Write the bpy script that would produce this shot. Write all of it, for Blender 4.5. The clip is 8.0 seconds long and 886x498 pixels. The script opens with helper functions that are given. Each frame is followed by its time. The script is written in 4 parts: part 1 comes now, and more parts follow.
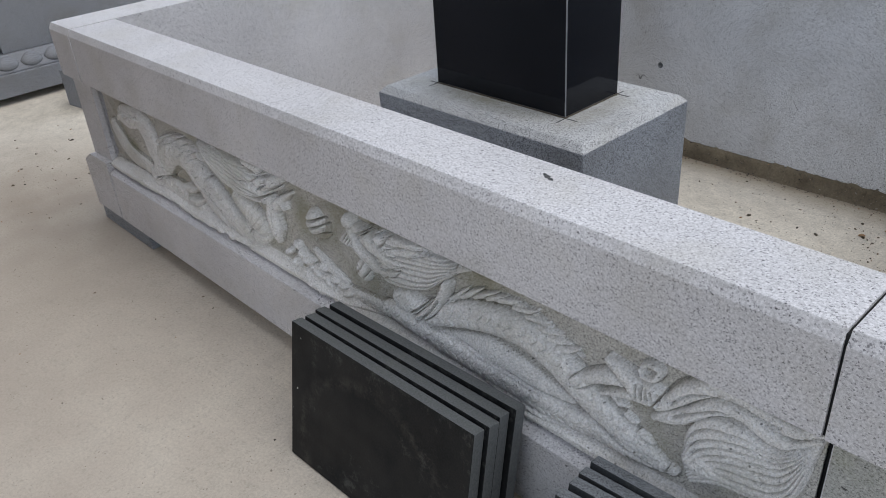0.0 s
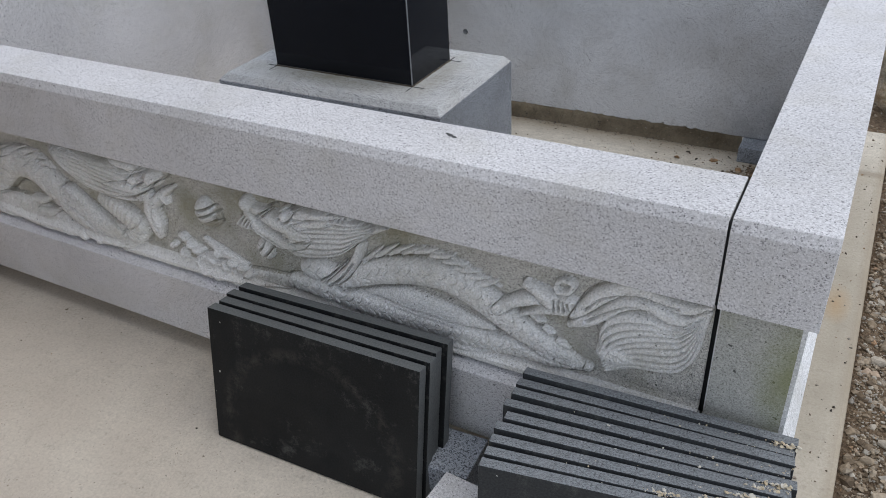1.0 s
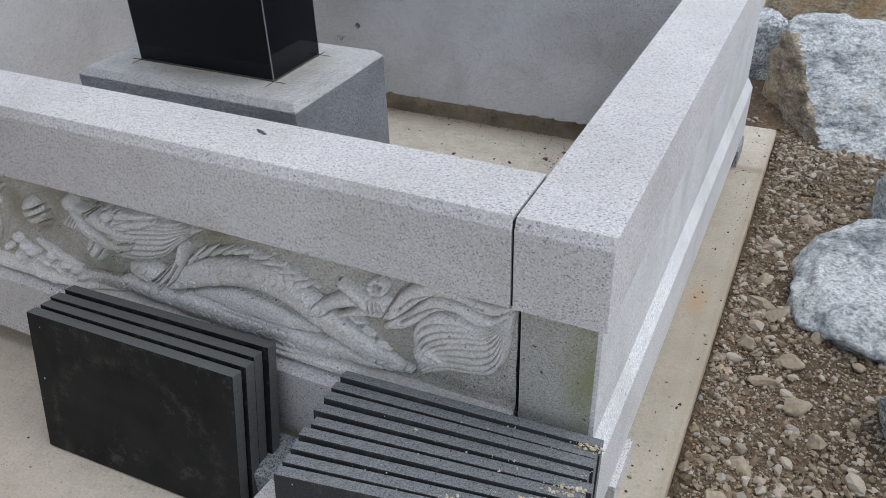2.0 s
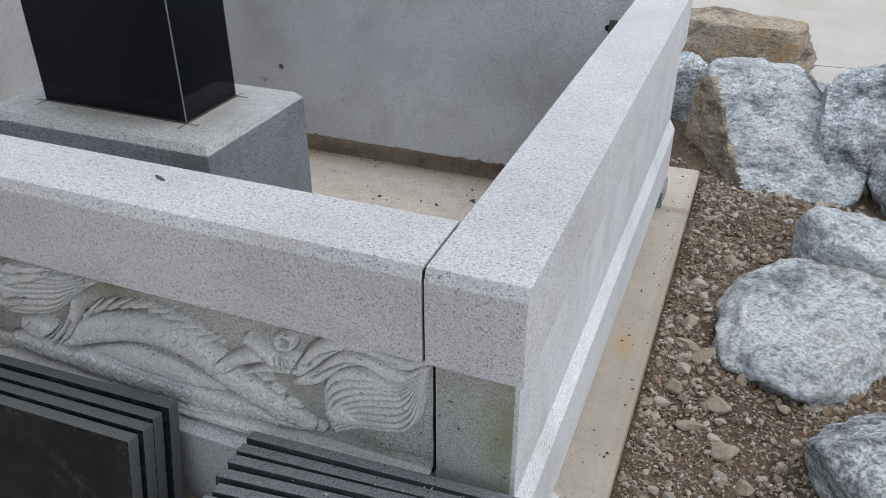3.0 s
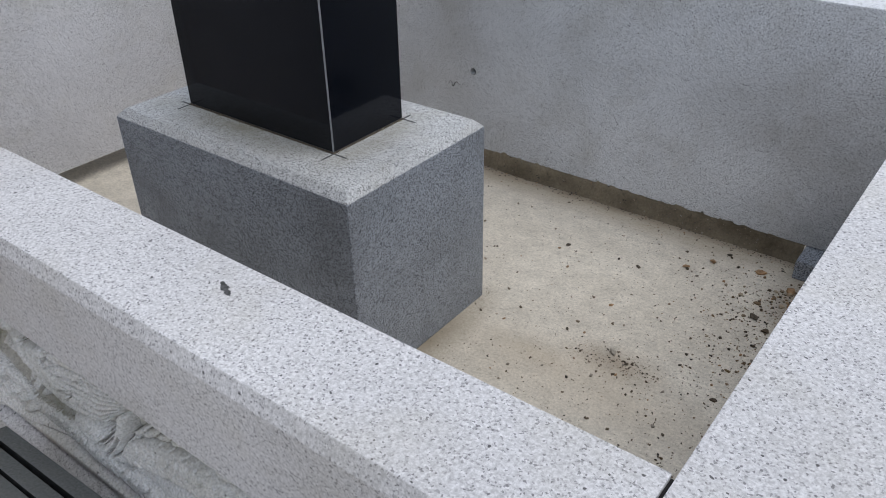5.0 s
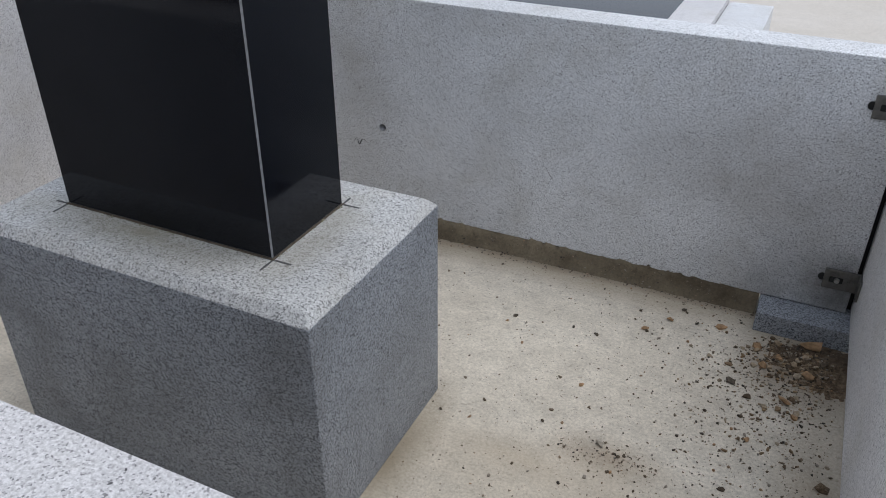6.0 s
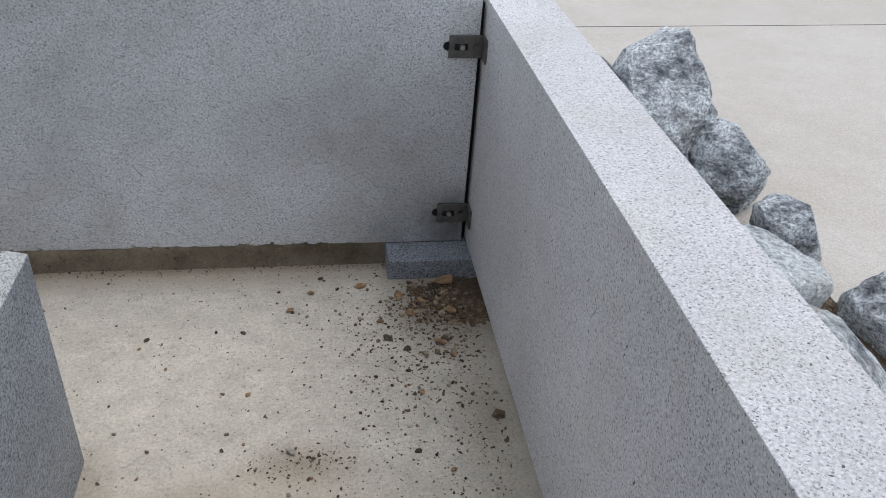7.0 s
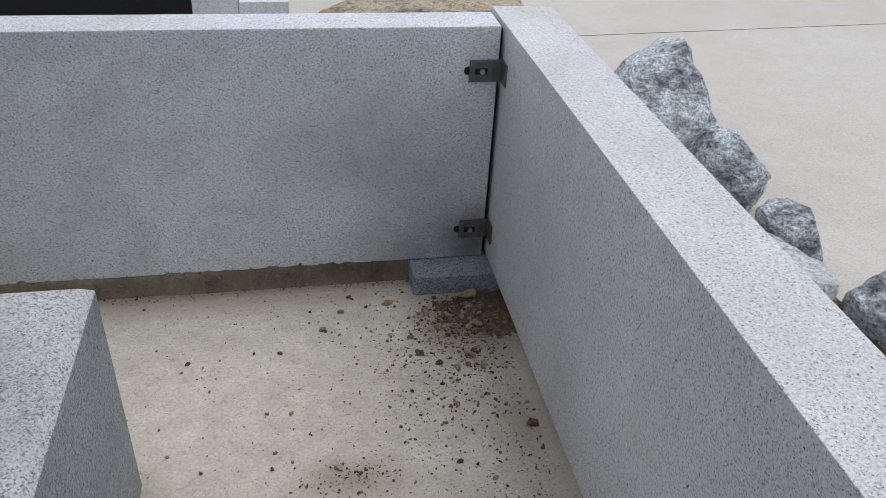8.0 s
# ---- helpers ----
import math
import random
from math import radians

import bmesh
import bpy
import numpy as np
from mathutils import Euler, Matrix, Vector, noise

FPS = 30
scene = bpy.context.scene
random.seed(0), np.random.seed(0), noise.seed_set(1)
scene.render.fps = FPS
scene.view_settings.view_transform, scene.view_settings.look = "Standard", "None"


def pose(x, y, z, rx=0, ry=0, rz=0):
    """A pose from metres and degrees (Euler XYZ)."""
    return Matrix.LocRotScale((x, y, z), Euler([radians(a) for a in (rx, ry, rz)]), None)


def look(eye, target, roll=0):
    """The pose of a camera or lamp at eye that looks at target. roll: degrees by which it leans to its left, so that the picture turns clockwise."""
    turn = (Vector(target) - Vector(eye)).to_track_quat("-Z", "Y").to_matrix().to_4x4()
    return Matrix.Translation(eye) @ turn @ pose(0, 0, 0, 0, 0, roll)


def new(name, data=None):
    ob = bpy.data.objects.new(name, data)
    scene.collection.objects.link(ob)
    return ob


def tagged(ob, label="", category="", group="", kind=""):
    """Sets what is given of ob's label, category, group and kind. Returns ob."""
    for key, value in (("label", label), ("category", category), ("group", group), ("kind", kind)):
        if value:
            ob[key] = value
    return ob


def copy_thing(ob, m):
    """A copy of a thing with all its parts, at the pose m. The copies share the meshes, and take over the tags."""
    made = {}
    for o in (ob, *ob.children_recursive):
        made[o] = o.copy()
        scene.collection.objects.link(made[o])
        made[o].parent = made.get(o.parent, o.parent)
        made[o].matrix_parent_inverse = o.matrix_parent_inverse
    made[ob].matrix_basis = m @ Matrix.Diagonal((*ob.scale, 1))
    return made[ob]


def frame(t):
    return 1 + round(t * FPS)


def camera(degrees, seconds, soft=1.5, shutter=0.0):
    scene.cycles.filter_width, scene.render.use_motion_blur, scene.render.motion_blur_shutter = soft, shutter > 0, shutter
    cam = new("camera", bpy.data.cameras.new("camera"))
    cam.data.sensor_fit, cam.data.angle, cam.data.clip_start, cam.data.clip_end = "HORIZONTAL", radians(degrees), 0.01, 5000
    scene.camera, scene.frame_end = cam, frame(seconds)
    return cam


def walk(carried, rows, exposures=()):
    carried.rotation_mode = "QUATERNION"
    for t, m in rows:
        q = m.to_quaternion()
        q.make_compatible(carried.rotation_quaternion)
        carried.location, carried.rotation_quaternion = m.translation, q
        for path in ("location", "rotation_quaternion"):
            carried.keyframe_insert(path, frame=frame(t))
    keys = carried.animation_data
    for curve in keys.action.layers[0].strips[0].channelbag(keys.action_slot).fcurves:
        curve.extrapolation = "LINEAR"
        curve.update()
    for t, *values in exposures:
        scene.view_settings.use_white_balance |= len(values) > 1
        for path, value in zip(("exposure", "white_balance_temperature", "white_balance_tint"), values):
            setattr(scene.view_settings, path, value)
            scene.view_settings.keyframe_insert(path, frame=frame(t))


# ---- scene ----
cam = camera(58.2, 8.0, 0.5)
PATH = [
    (0, (0.276, -0.957, 1.497), (-1.012, 0.193, 0.487), -4.2),
    (0.5, (0.151, -1.15, 1.53), (-0.792, 0.272, 0.486), -1.4),
    (1, (0.154, -1.274, 1.57), (-0.685, 0.179, 0.482), -3.3),
    (1.5, (0.248, -1.253, 1.555), (-0.503, 0.228, 0.441), -3.1),
    (2, (0.416, -1.088, 1.538), (-0.337, 0.402, 0.437), -2.0),
    (2.2, (0.444, -1.039, 1.543), (-0.295, 0.486, 0.481), -1.7),
    (3.3, (0.422, -0.999, 1.503), (-0.199, 0.604, 0.482), 0.3),
    (3.5, (0.369, -0.999, 1.497), (-0.366, 0.533, 0.443), -0.5),
    (4, (0.224, -0.891, 1.482), (-0.715, 0.514, 0.413), 0.0),
    (4.5, (0.193, -0.659, 1.483), (-0.831, 0.684, 0.412), -0.5),
    (4.7, (0.207, -0.537, 1.468), (-0.842, 0.786, 0.396), -0.9),
    (5.8, (-0.19, -0.236, 1.429), (-1.055, 1.243, 0.398), -1.4),
    (6, (-0.265, -0.228, 1.441), (-0.996, 1.323, 0.411), 0.2),
    (6.5, (-0.388, -0.117, 1.426), (-0.623, 1.555, 0.353), 1.4),
    (7, (-0.453, -0.038, 1.441), (-0.144, 1.595, 0.328), 4.5),
    (7.5, (-0.546, -0.061, 1.475), (-0.137, 1.539, 0.347), 5.3),
    (8, (-0.587, -0.067, 1.517), (-0.236, 1.562, 0.412), 3.3),
]
walk(cam, [(t, look(eye, target, roll)) for t, eye, target, roll in PATH], ((0, 0.0), (1.5, 0.02), (4.5, -0.02), (6.0, 0.0), (6.5, 0.06), (7.0, 0.02), (7.5, -0.05), (8, -0.06)))

# ---- light: overcast daylight ----
world = bpy.data.worlds.new("overcast")
scene.world = world
world.use_nodes = True
wn, wl = world.node_tree.nodes, world.node_tree.links
sky = wn.new("ShaderNodeTexSky")
sky.sky_type, sky.sun_disc = "NISHITA", False
sky.sun_elevation, sky.sun_rotation = radians(66), radians(69)
sky.air_density, sky.dust_density, sky.ozone_density = 1.0, 3.0, 1.0
cloud = wn.new("ShaderNodeMix")
cloud.data_type = "RGBA"
cloud.inputs[0].default_value = 0.72
cloud.inputs[7].default_value = (7.55, 8.3, 9.6, 1)
wl.new(sky.outputs[0], cloud.inputs[6])
wl.new(cloud.outputs[2], wn["Background"].inputs[0])
wn["Background"].inputs[1].default_value = 0.121
sun = new("sun", bpy.data.lights.new("sun", "SUN"))
sun.data.energy, sun.data.angle, sun.data.color = 1.05, radians(45), (1.0, 0.98, 0.955)
sun.matrix_world = look((2.6, 1.0, 6.3), (0, 0, 0))
scene.view_settings.exposure = 0.0


# ---- materials ----
def material(name):
    m = bpy.data.materials.new(name)
    m.use_nodes = True
    return m, m.node_tree.nodes, m.node_tree.links, m.node_tree.nodes["Principled BSDF"]


def ramp(n, l, source, stops, ease="LINEAR"):
    r = n.new("ShaderNodeValToRGB")
    r.color_ramp.interpolation = ease
    while len(r.color_ramp.elements) < len(stops):
        r.color_ramp.elements.new(0.5)
    for e, (p, c) in zip(r.color_ramp.elements, stops):
        e.position, e.color = p, (*c, 1) if isinstance(c, tuple) else (c, c, c, 1)
    l.new(source, r.inputs[0])
    return r.outputs[0]


def noise_tex(n, l, co, scale, detail=4.0, rough=0.55):
    x = n.new("ShaderNodeTexNoise")
    x.inputs["Scale"].default_value, x.inputs["Detail"].default_value, x.inputs["Roughness"].default_value = scale, detail, rough
    l.new(co, x.inputs["Vector"])
    return x.outputs["Fac"]


def cells(n, l, co, scale, what="Color"):
    x = n.new("ShaderNodeTexVoronoi")
    x.inputs["Scale"].default_value = scale
    l.new(co, x.inputs["Vector"])
    return x.outputs[what]


def blend(n, l, a, b, fac, mode="MIX"):
    x = n.new("ShaderNodeMix")
    x.data_type, x.blend_type = "RGBA", mode
    for socket, value in ((0, fac), (6, a), (7, b)):
        if isinstance(value, (int, float)):
            x.inputs[socket].default_value = value
        elif isinstance(value, tuple):
            x.inputs[socket].default_value = (*value, 1)
        else:
            l.new(value, x.inputs[socket])
    return x.outputs[2]


def bump(n, l, p, height, strength, distance):
    b = n.new("ShaderNodeBump")
    b.inputs["Strength"].default_value, b.inputs["Distance"].default_value = strength, distance
    l.new(height, b.inputs["Height"])
    l.new(b.outputs[0], p.inputs["Normal"])


def coords(n, l, scale=(1, 1, 1), kind="Object"):
    c = n.new("ShaderNodeTexCoord")
    m = n.new("ShaderNodeMapping")
    m.inputs["Scale"].default_value = scale
    l.new(c.outputs[kind], m.inputs[0])
    return m.outputs[0]


def spot(n, l, centre, radii):
    """1 in the middle of an ellipsoid, falling to 0 at its rim."""
    t = n.new("ShaderNodeTexCoord")
    m = n.new("ShaderNodeMapping")
    m.vector_type = "TEXTURE"
    m.inputs["Location"].default_value, m.inputs["Scale"].default_value = centre, radii
    g = n.new("ShaderNodeTexGradient")
    g.gradient_type = "SPHERICAL"
    l.new(t.outputs["Object"], m.inputs[0])
    l.new(m.outputs[0], g.inputs[0])
    return g.outputs["Fac"]


def crystal(n, l, co, scale):
    """One even random value for each mineral grain, with ragged borders."""
    w = n.new("ShaderNodeTexNoise")
    w.inputs["Scale"].default_value, w.inputs["Detail"].default_value = scale * 1.3, 2.0
    l.new(co, w.inputs["Vector"])
    d = n.new("ShaderNodeVectorMath")
    d.operation = "MULTIPLY_ADD"
    d.inputs[1].default_value = (1.1 / scale,) * 3
    l.new(w.outputs["Color"], d.inputs[0])
    l.new(co, d.inputs[2])
    s = n.new("ShaderNodeSeparateColor")
    l.new(cells(n, l, d.outputs[0], scale), s.inputs[0])
    return s.outputs[0]


def granite(name, pale, mid, dark, speck=0.5, rough=0.62, stain=(0.40, 0.37, 0.28), stained=0.25, relief=0.35, grain=400, dirt_and_tints=(), fleck=1.15):
    m, n, l, p = material(name)
    co = coords(n, l)
    hard = tuple(min(0.8, v * 1.07) for v in pale)
    soft = tuple(0.5 * (v + w) for v, w in zip(mid, dark))
    c = ramp(n, l, crystal(n, l, co, grain * fleck), [(0.0, dark), (speck, soft), (speck + 0.09, mid), (0.62, pale), (1.0, hard)])
    c = blend(n, l, c, ramp(n, l, crystal(n, l, co, grain * fleck * 1.9), [(0.0, 0.88), (0.3, 1.0), (1.0, 1.05)]), 1.0, "MULTIPLY")
    c = blend(n, l, c, ramp(n, l, noise_tex(n, l, co, 195, 3.0, 0.65), [(0.34, 0.785), (0.62, 1.135)]), 1.0, "MULTIPLY")
    big = ramp(n, l, noise_tex(n, l, co, 105, 1.0, 0.4), [(0.75, 0.0), (0.77, 1.0)])
    c = blend(n, l, c, tuple(v * 0.45 for v in dark), big)
    blotch = noise_tex(n, l, co, 5.0, 5.0, 0.6)
    c = blend(n, l, c, stain, blend_scale(n, l, ramp(n, l, blotch, [(0.48, 0.0), (0.72, 1.0)]), stained))
    wide = ramp(n, l, noise_tex(n, l, co, 1.7, 4.0, 0.6), [(0.3, 0.84), (0.7, 1.06)])
    c = blend(n, l, c, wide, 1.0, "MULTIPLY")
    for centre, radii, colour, amount in dirt_and_tints:
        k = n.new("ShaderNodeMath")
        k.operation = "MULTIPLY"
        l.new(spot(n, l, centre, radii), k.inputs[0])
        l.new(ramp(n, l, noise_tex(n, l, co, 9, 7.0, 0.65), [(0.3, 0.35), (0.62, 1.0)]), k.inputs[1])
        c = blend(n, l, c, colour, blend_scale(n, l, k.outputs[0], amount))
    l.new(c, p.inputs["Base Color"])
    p.inputs["Roughness"].default_value = rough
    p.inputs["Specular IOR Level"].default_value = 0.35
    bump(n, l, p, noise_tex(n, l, co, grain * 0.6, 4.0, 0.7), relief, 0.002)
    return m


def blend_scale(n, l, source, k):
    x = n.new("ShaderNodeMath")
    x.operation = "MULTIPLY"
    x.inputs[1].default_value = k
    l.new(source, x.inputs[0])
    return x.outputs[0]


GRANITE = granite("pale_granite", (0.66, 0.65, 0.655), (0.595, 0.585, 0.59), (0.23, 0.225, 0.235), 0.075, relief=0.15, grain=350)
SAWN = granite("sawn_granite", (0.73, 0.74, 0.76), (0.585, 0.595, 0.61), (0.24, 0.245, 0.26), 0.09, 0.6, (0.33, 0.31, 0.26), 0.3, 0.2, 370, fleck=1.0, dirt_and_tints=(
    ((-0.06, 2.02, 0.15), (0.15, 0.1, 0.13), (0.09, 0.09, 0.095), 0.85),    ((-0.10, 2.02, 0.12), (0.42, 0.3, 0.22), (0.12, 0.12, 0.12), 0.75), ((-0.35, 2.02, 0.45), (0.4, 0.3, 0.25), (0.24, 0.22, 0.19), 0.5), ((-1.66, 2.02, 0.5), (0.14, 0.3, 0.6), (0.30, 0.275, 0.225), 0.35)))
BLUE_GRANITE = granite("blue_grey_granite", (0.36, 0.385, 0.42), (0.20, 0.216, 0.242), (0.05, 0.056, 0.066), 0.18, 0.5, (0.12, 0.125, 0.13), 0.4, 0.25, 360, fleck=1.0, dirt_and_tints=(((-1.05, 0.72, 0.5), (0.14, 0.1, 0.2), (0.09, 0.09, 0.09), 0.7),))
# raised carving: pale stone, lightened further for the light its upward faces catch
CARVED = granite("carved_granite", (0.83, 0.815, 0.78), (0.71, 0.695, 0.66), (0.46, 0.45, 0.42), 0.05, 0.75, (0.48, 0.46, 0.37), 0.45, 0.35)
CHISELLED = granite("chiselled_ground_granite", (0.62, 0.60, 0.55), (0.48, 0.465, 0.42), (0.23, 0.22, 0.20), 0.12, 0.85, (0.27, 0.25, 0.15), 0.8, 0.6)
HAMMERED = granite("hammered_grey_granite", (0.56, 0.565, 0.56), (0.40, 0.403, 0.40), (0.15, 0.15, 0.15), 0.13, 0.75, (0.40, 0.365, 0.29), 0.35, 0.6, 350, fleck=1.0, dirt_and_tints=(((-1.5, 0.845, 0.587), (0.42, 0.09, 0.06), (0.25, 0.235, 0.175), 0.9), ((-1.13, 1.0, 0.587), (0.07, 0.3, 0.06), (0.28, 0.265, 0.215), 0.7)))
FLAMED = granite("flamed_dark_granite", (0.215, 0.23, 0.243), (0.14, 0.152, 0.162), (0.10, 0.105, 0.11), 0.12, 0.7, (0.2, 0.19, 0.17), 0.2, 0.5)


def polished_black():
    m, n, l, p = material("polished_black_granite")
    co = coords(n, l)
    c = ramp(n, l, noise_tex(n, l, co, 260, 2.0), [(0.35, (0.003, 0.0038, 0.006)), (0.75, (0.007, 0.0085, 0.013))])
    l.new(c, p.inputs["Base Color"])
    l.new(ramp(n, l, noise_tex(n, l, co, 3.0, 5.0), [(0.3, 0.06), (0.8, 0.14)]), p.inputs["Roughness"])
    p.inputs["Specular IOR Level"].default_value = 0.21
    return m


def honed_black(name, base, top, dusty):
    m, n, l, p = material(name)
    co = coords(n, l)
    c = ramp(n, l, noise_tex(n, l, co, 220, 3.0), [(0.3, base), (0.75, top)])
    dust = ramp(n, l, noise_tex(n, l, co, 7.0, 14.0, 0.85), [(0.55, 0.0), (0.63, 1.0)])
    c = blend(n, l, c, (0.15, 0.15, 0.138), blend_scale(n, l, dust, dusty))
    haze = ramp(n, l, noise_tex(n, l, co, 2.6, 3.0, 0.5), [(0.42, 0.0), (0.62, 1.0)])
    c = blend(n, l, c, (0.040, 0.042, 0.042), blend_scale(n, l, haze, 0.45 * dusty))
    k = n.new("ShaderNodeMath")
    k.operation = "MULTIPLY"
    l.new(ramp(n, l, spot(n, l, (0.30, 0.0, 0.10), (0.40, 0.2, 0.36)), [(0.30, 0.0), (0.37, 1.0), (0.44, 0.0)]), k.inputs[0])
    l.new(ramp(n, l, noise_tex(n, l, co, 26, 8.0, 0.8), [(0.46, 0.0), (0.58, 1.0)]), k.inputs[1])
    c = blend(n, l, c, (0.22, 0.20, 0.165), blend_scale(n, l, k.outputs[0], 0.42 * dusty))
    drops = ramp(n, l, noise_tex(n, l, co, 60, 1.0, 0.3), [(0.80, 0.0), (0.82, 1.0)])
    c = blend(n, l, c, (0.4, 0.4, 0.38), drops)
    l.new(c, p.inputs["Base Color"])
    l.new(ramp(n, l, noise_tex(n, l, co, 9.0, 5.0), [(0.3, 0.3), (0.7, 0.62)]), p.inputs["Roughness"])
    p.inputs["Specular IOR Level"].default_value = 0.15
    bump(n, l, p, noise_tex(n, l, co, 160, 3.0), 0.15, 0.001)
    return m


BLACK = polished_black()
SLAB_FACE = honed_black("dusty_black_slab", (0.006, 0.0065, 0.007), (0.014, 0.0152, 0.0162), 0.34)
ROW_FACE = honed_black("sawn_grey_slab_face", (0.022, 0.024, 0.026), (0.05, 0.054, 0.057), 0.4)
SLAB_EDGE = honed_black("sawn_dark_slab_edge", (0.09, 0.097, 0.097), (0.16, 0.168, 0.168), 0.35)


def concrete(name, a, b, stain, patchy, dirt_and_tints=(), coarse=1.0):
    m, n, l, p = material(name)
    co = coords(n, l)
    c = ramp(n, l, noise_tex(n, l, co, 2.2, 7.0, 0.6), [(0.3, a), (0.68, b)])
    c = blend(n, l, c, stain, blend_scale(n, l, ramp(n, l, noise_tex(n, l, co, 0.9, 6.0, 0.65), [(0.45, 0.0), (0.7, 1.0)]), patchy))
    fine = ramp(n, l, noise_tex(n, l, co, 130, 6.0, 0.7), [(0.3, 0.72), (0.62, 1.08)])
    c = blend(n, l, c, fine, 1.0, "MULTIPLY")
    sand = ramp(n, l, noise_tex(n, l, co, 110, 2.0, 0.4), [(0.70, 0.0), (0.73, 1.0)])
    c = blend(n, l, c, (0.16, 0.14, 0.12), blend_scale(n, l, sand, 0.7 * coarse))
    c = blend(n, l, c, ramp(n, l, noise_tex(n, l, co, 14, 9.0, 0.72), [(0.33, 0.84), (0.6, 1.06)]), coarse, "MULTIPLY")
    c = blend(n, l, c, ramp(n, l, noise_tex(n, l, co, 55, 4.0, 0.7), [(0.30, 0.72), (0.45, 1.02)]), coarse, "MULTIPLY")
    for centre, radii, colour, amount in dirt_and_tints:
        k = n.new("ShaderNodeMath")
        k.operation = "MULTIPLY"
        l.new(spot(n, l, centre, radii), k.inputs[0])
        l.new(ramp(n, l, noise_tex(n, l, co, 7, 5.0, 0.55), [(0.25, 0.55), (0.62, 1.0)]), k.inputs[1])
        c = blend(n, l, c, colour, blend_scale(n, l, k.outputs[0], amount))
    l.new(c, p.inputs["Base Color"])
    p.inputs["Roughness"].default_value = 0.8
    p.inputs["Specular IOR Level"].default_value = 0.3
    bump(n, l, p, noise_tex(n, l, co, 60, 8.0, 0.65), 0.35, 0.004)
    return m


CONCRETE = concrete("pale_concrete", (0.56, 0.507, 0.42), (0.675, 0.62, 0.525), (0.42, 0.37, 0.30), 0.45, (
    # broad patches over the front paving: brown stain with its shade put in
    ((-1.8, -0.9, 0), (3.2, 1.6, 0.5), (0.42, 0.36, 0.30), 0.8), ((-3.0, -0.2, 0), (1.6, 1.0, 0.5), (0.36, 0.31, 0.255), 0.75),
    # brown bands along the concrete at the rear wall's foot
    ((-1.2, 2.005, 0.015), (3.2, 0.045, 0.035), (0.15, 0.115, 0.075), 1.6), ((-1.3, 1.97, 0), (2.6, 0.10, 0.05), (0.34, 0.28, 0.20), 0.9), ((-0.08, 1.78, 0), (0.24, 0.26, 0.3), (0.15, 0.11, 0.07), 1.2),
    ((-0.04, 1.3, 0), (0.12, 0.5, 0.3), (0.24, 0.185, 0.12), 0.6), ((-0.50, 1.22, 0), (0.17, 0.09, 0.2), (0.22, 0.16, 0.10), 0.7), ((-0.75, 1.13, 0), (0.14, 0.06, 0.2), (0.3, 0.24, 0.16), 0.4), ((-0.55, 1.1, 0), (0.5, 0.16, 0.2), (0.42, 0.34, 0.24), 0.5),
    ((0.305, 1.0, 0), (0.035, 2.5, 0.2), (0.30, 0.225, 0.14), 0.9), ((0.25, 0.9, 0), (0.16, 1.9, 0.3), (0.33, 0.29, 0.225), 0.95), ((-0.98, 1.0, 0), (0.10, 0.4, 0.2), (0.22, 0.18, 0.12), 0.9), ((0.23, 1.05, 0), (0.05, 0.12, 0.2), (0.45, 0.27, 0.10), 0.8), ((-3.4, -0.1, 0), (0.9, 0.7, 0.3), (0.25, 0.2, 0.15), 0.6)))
BED = concrete("rough_mortar", (0.085, 0.066, 0.042), (0.36, 0.30, 0.21), (0.08, 0.06, 0.038), 0.6)
YARD = concrete("yard_concrete", (0.57, 0.523, 0.46), (0.63, 0.585, 0.528), (0.48, 0.42, 0.35), 0.4, coarse=0.25)


def soil():
    m, n, l, p = material("brown_stony_soil")
    co = coords(n, l)
    c = ramp(n, l, noise_tex(n, l, co, 70, 9.0, 0.78), [(0.34, (0.065, 0.042, 0.024)), (0.52, (0.18, 0.122, 0.072)), (0.7, (0.36, 0.27, 0.18))])
    c = blend(n, l, c, (0.06, 0.04, 0.028), blend_scale(n, l, ramp(n, l, noise_tex(n, l, co, 2.5, 5.0), [(0.48, 0.0), (0.64, 1.0)]), 0.75))
    l.new(c, p.inputs["Base Color"])
    p.inputs["Roughness"].default_value = 0.95
    bump(n, l, p, noise_tex(n, l, co, 45, 9.0, 0.7), 1.0, 0.02)
    return m


def rock_material(name, pale, dark, rust, rusty, dip=(0.5, 0.2, 0.6), shift=0.03, sparkle=0.55):
    """Split rock: broad dark patches, streaks along its layers, a sparkling grain and rust."""
    m, n, l, p = material(name)
    co = coords(n, l)
    layers = coords(n, l, (1.3, 1.3, 3.4))
    layers.node.inputs["Rotation"].default_value = dip
    mid = tuple(0.5 * a + 0.5 * b for a, b in zip(pale, dark))
    c = ramp(n, l, noise_tex(n, l, layers, 3.2, 10.0, 0.68), [(0.30 + shift, dark), (0.39 + shift, mid), (0.48 + shift, pale)])
    streak = ramp(n, l, noise_tex(n, l, layers, 26, 8.0, 0.75), [(0.38, 0.42), (0.48, 0.95), (0.62, 1.2)])
    c = blend(n, l, c, streak, 0.85, "MULTIPLY")
    grainy = ramp(n, l, noise_tex(n, l, co, 85, 6.0, 0.8), [(0.40, 0.32), (0.48, 0.9), (0.57, 1.45)])
    c = blend(n, l, c, grainy, sparkle, "MULTIPLY")
    c = blend(n, l, c, rust, blend_scale(n, l, ramp(n, l, noise_tex(n, l, co, 3.4, 9.0, 0.7), [(0.55, 0.0), (0.68, 1.0)]), rusty))
    l.new(c, p.inputs["Base Color"])
    p.inputs["Roughness"].default_value = 0.8
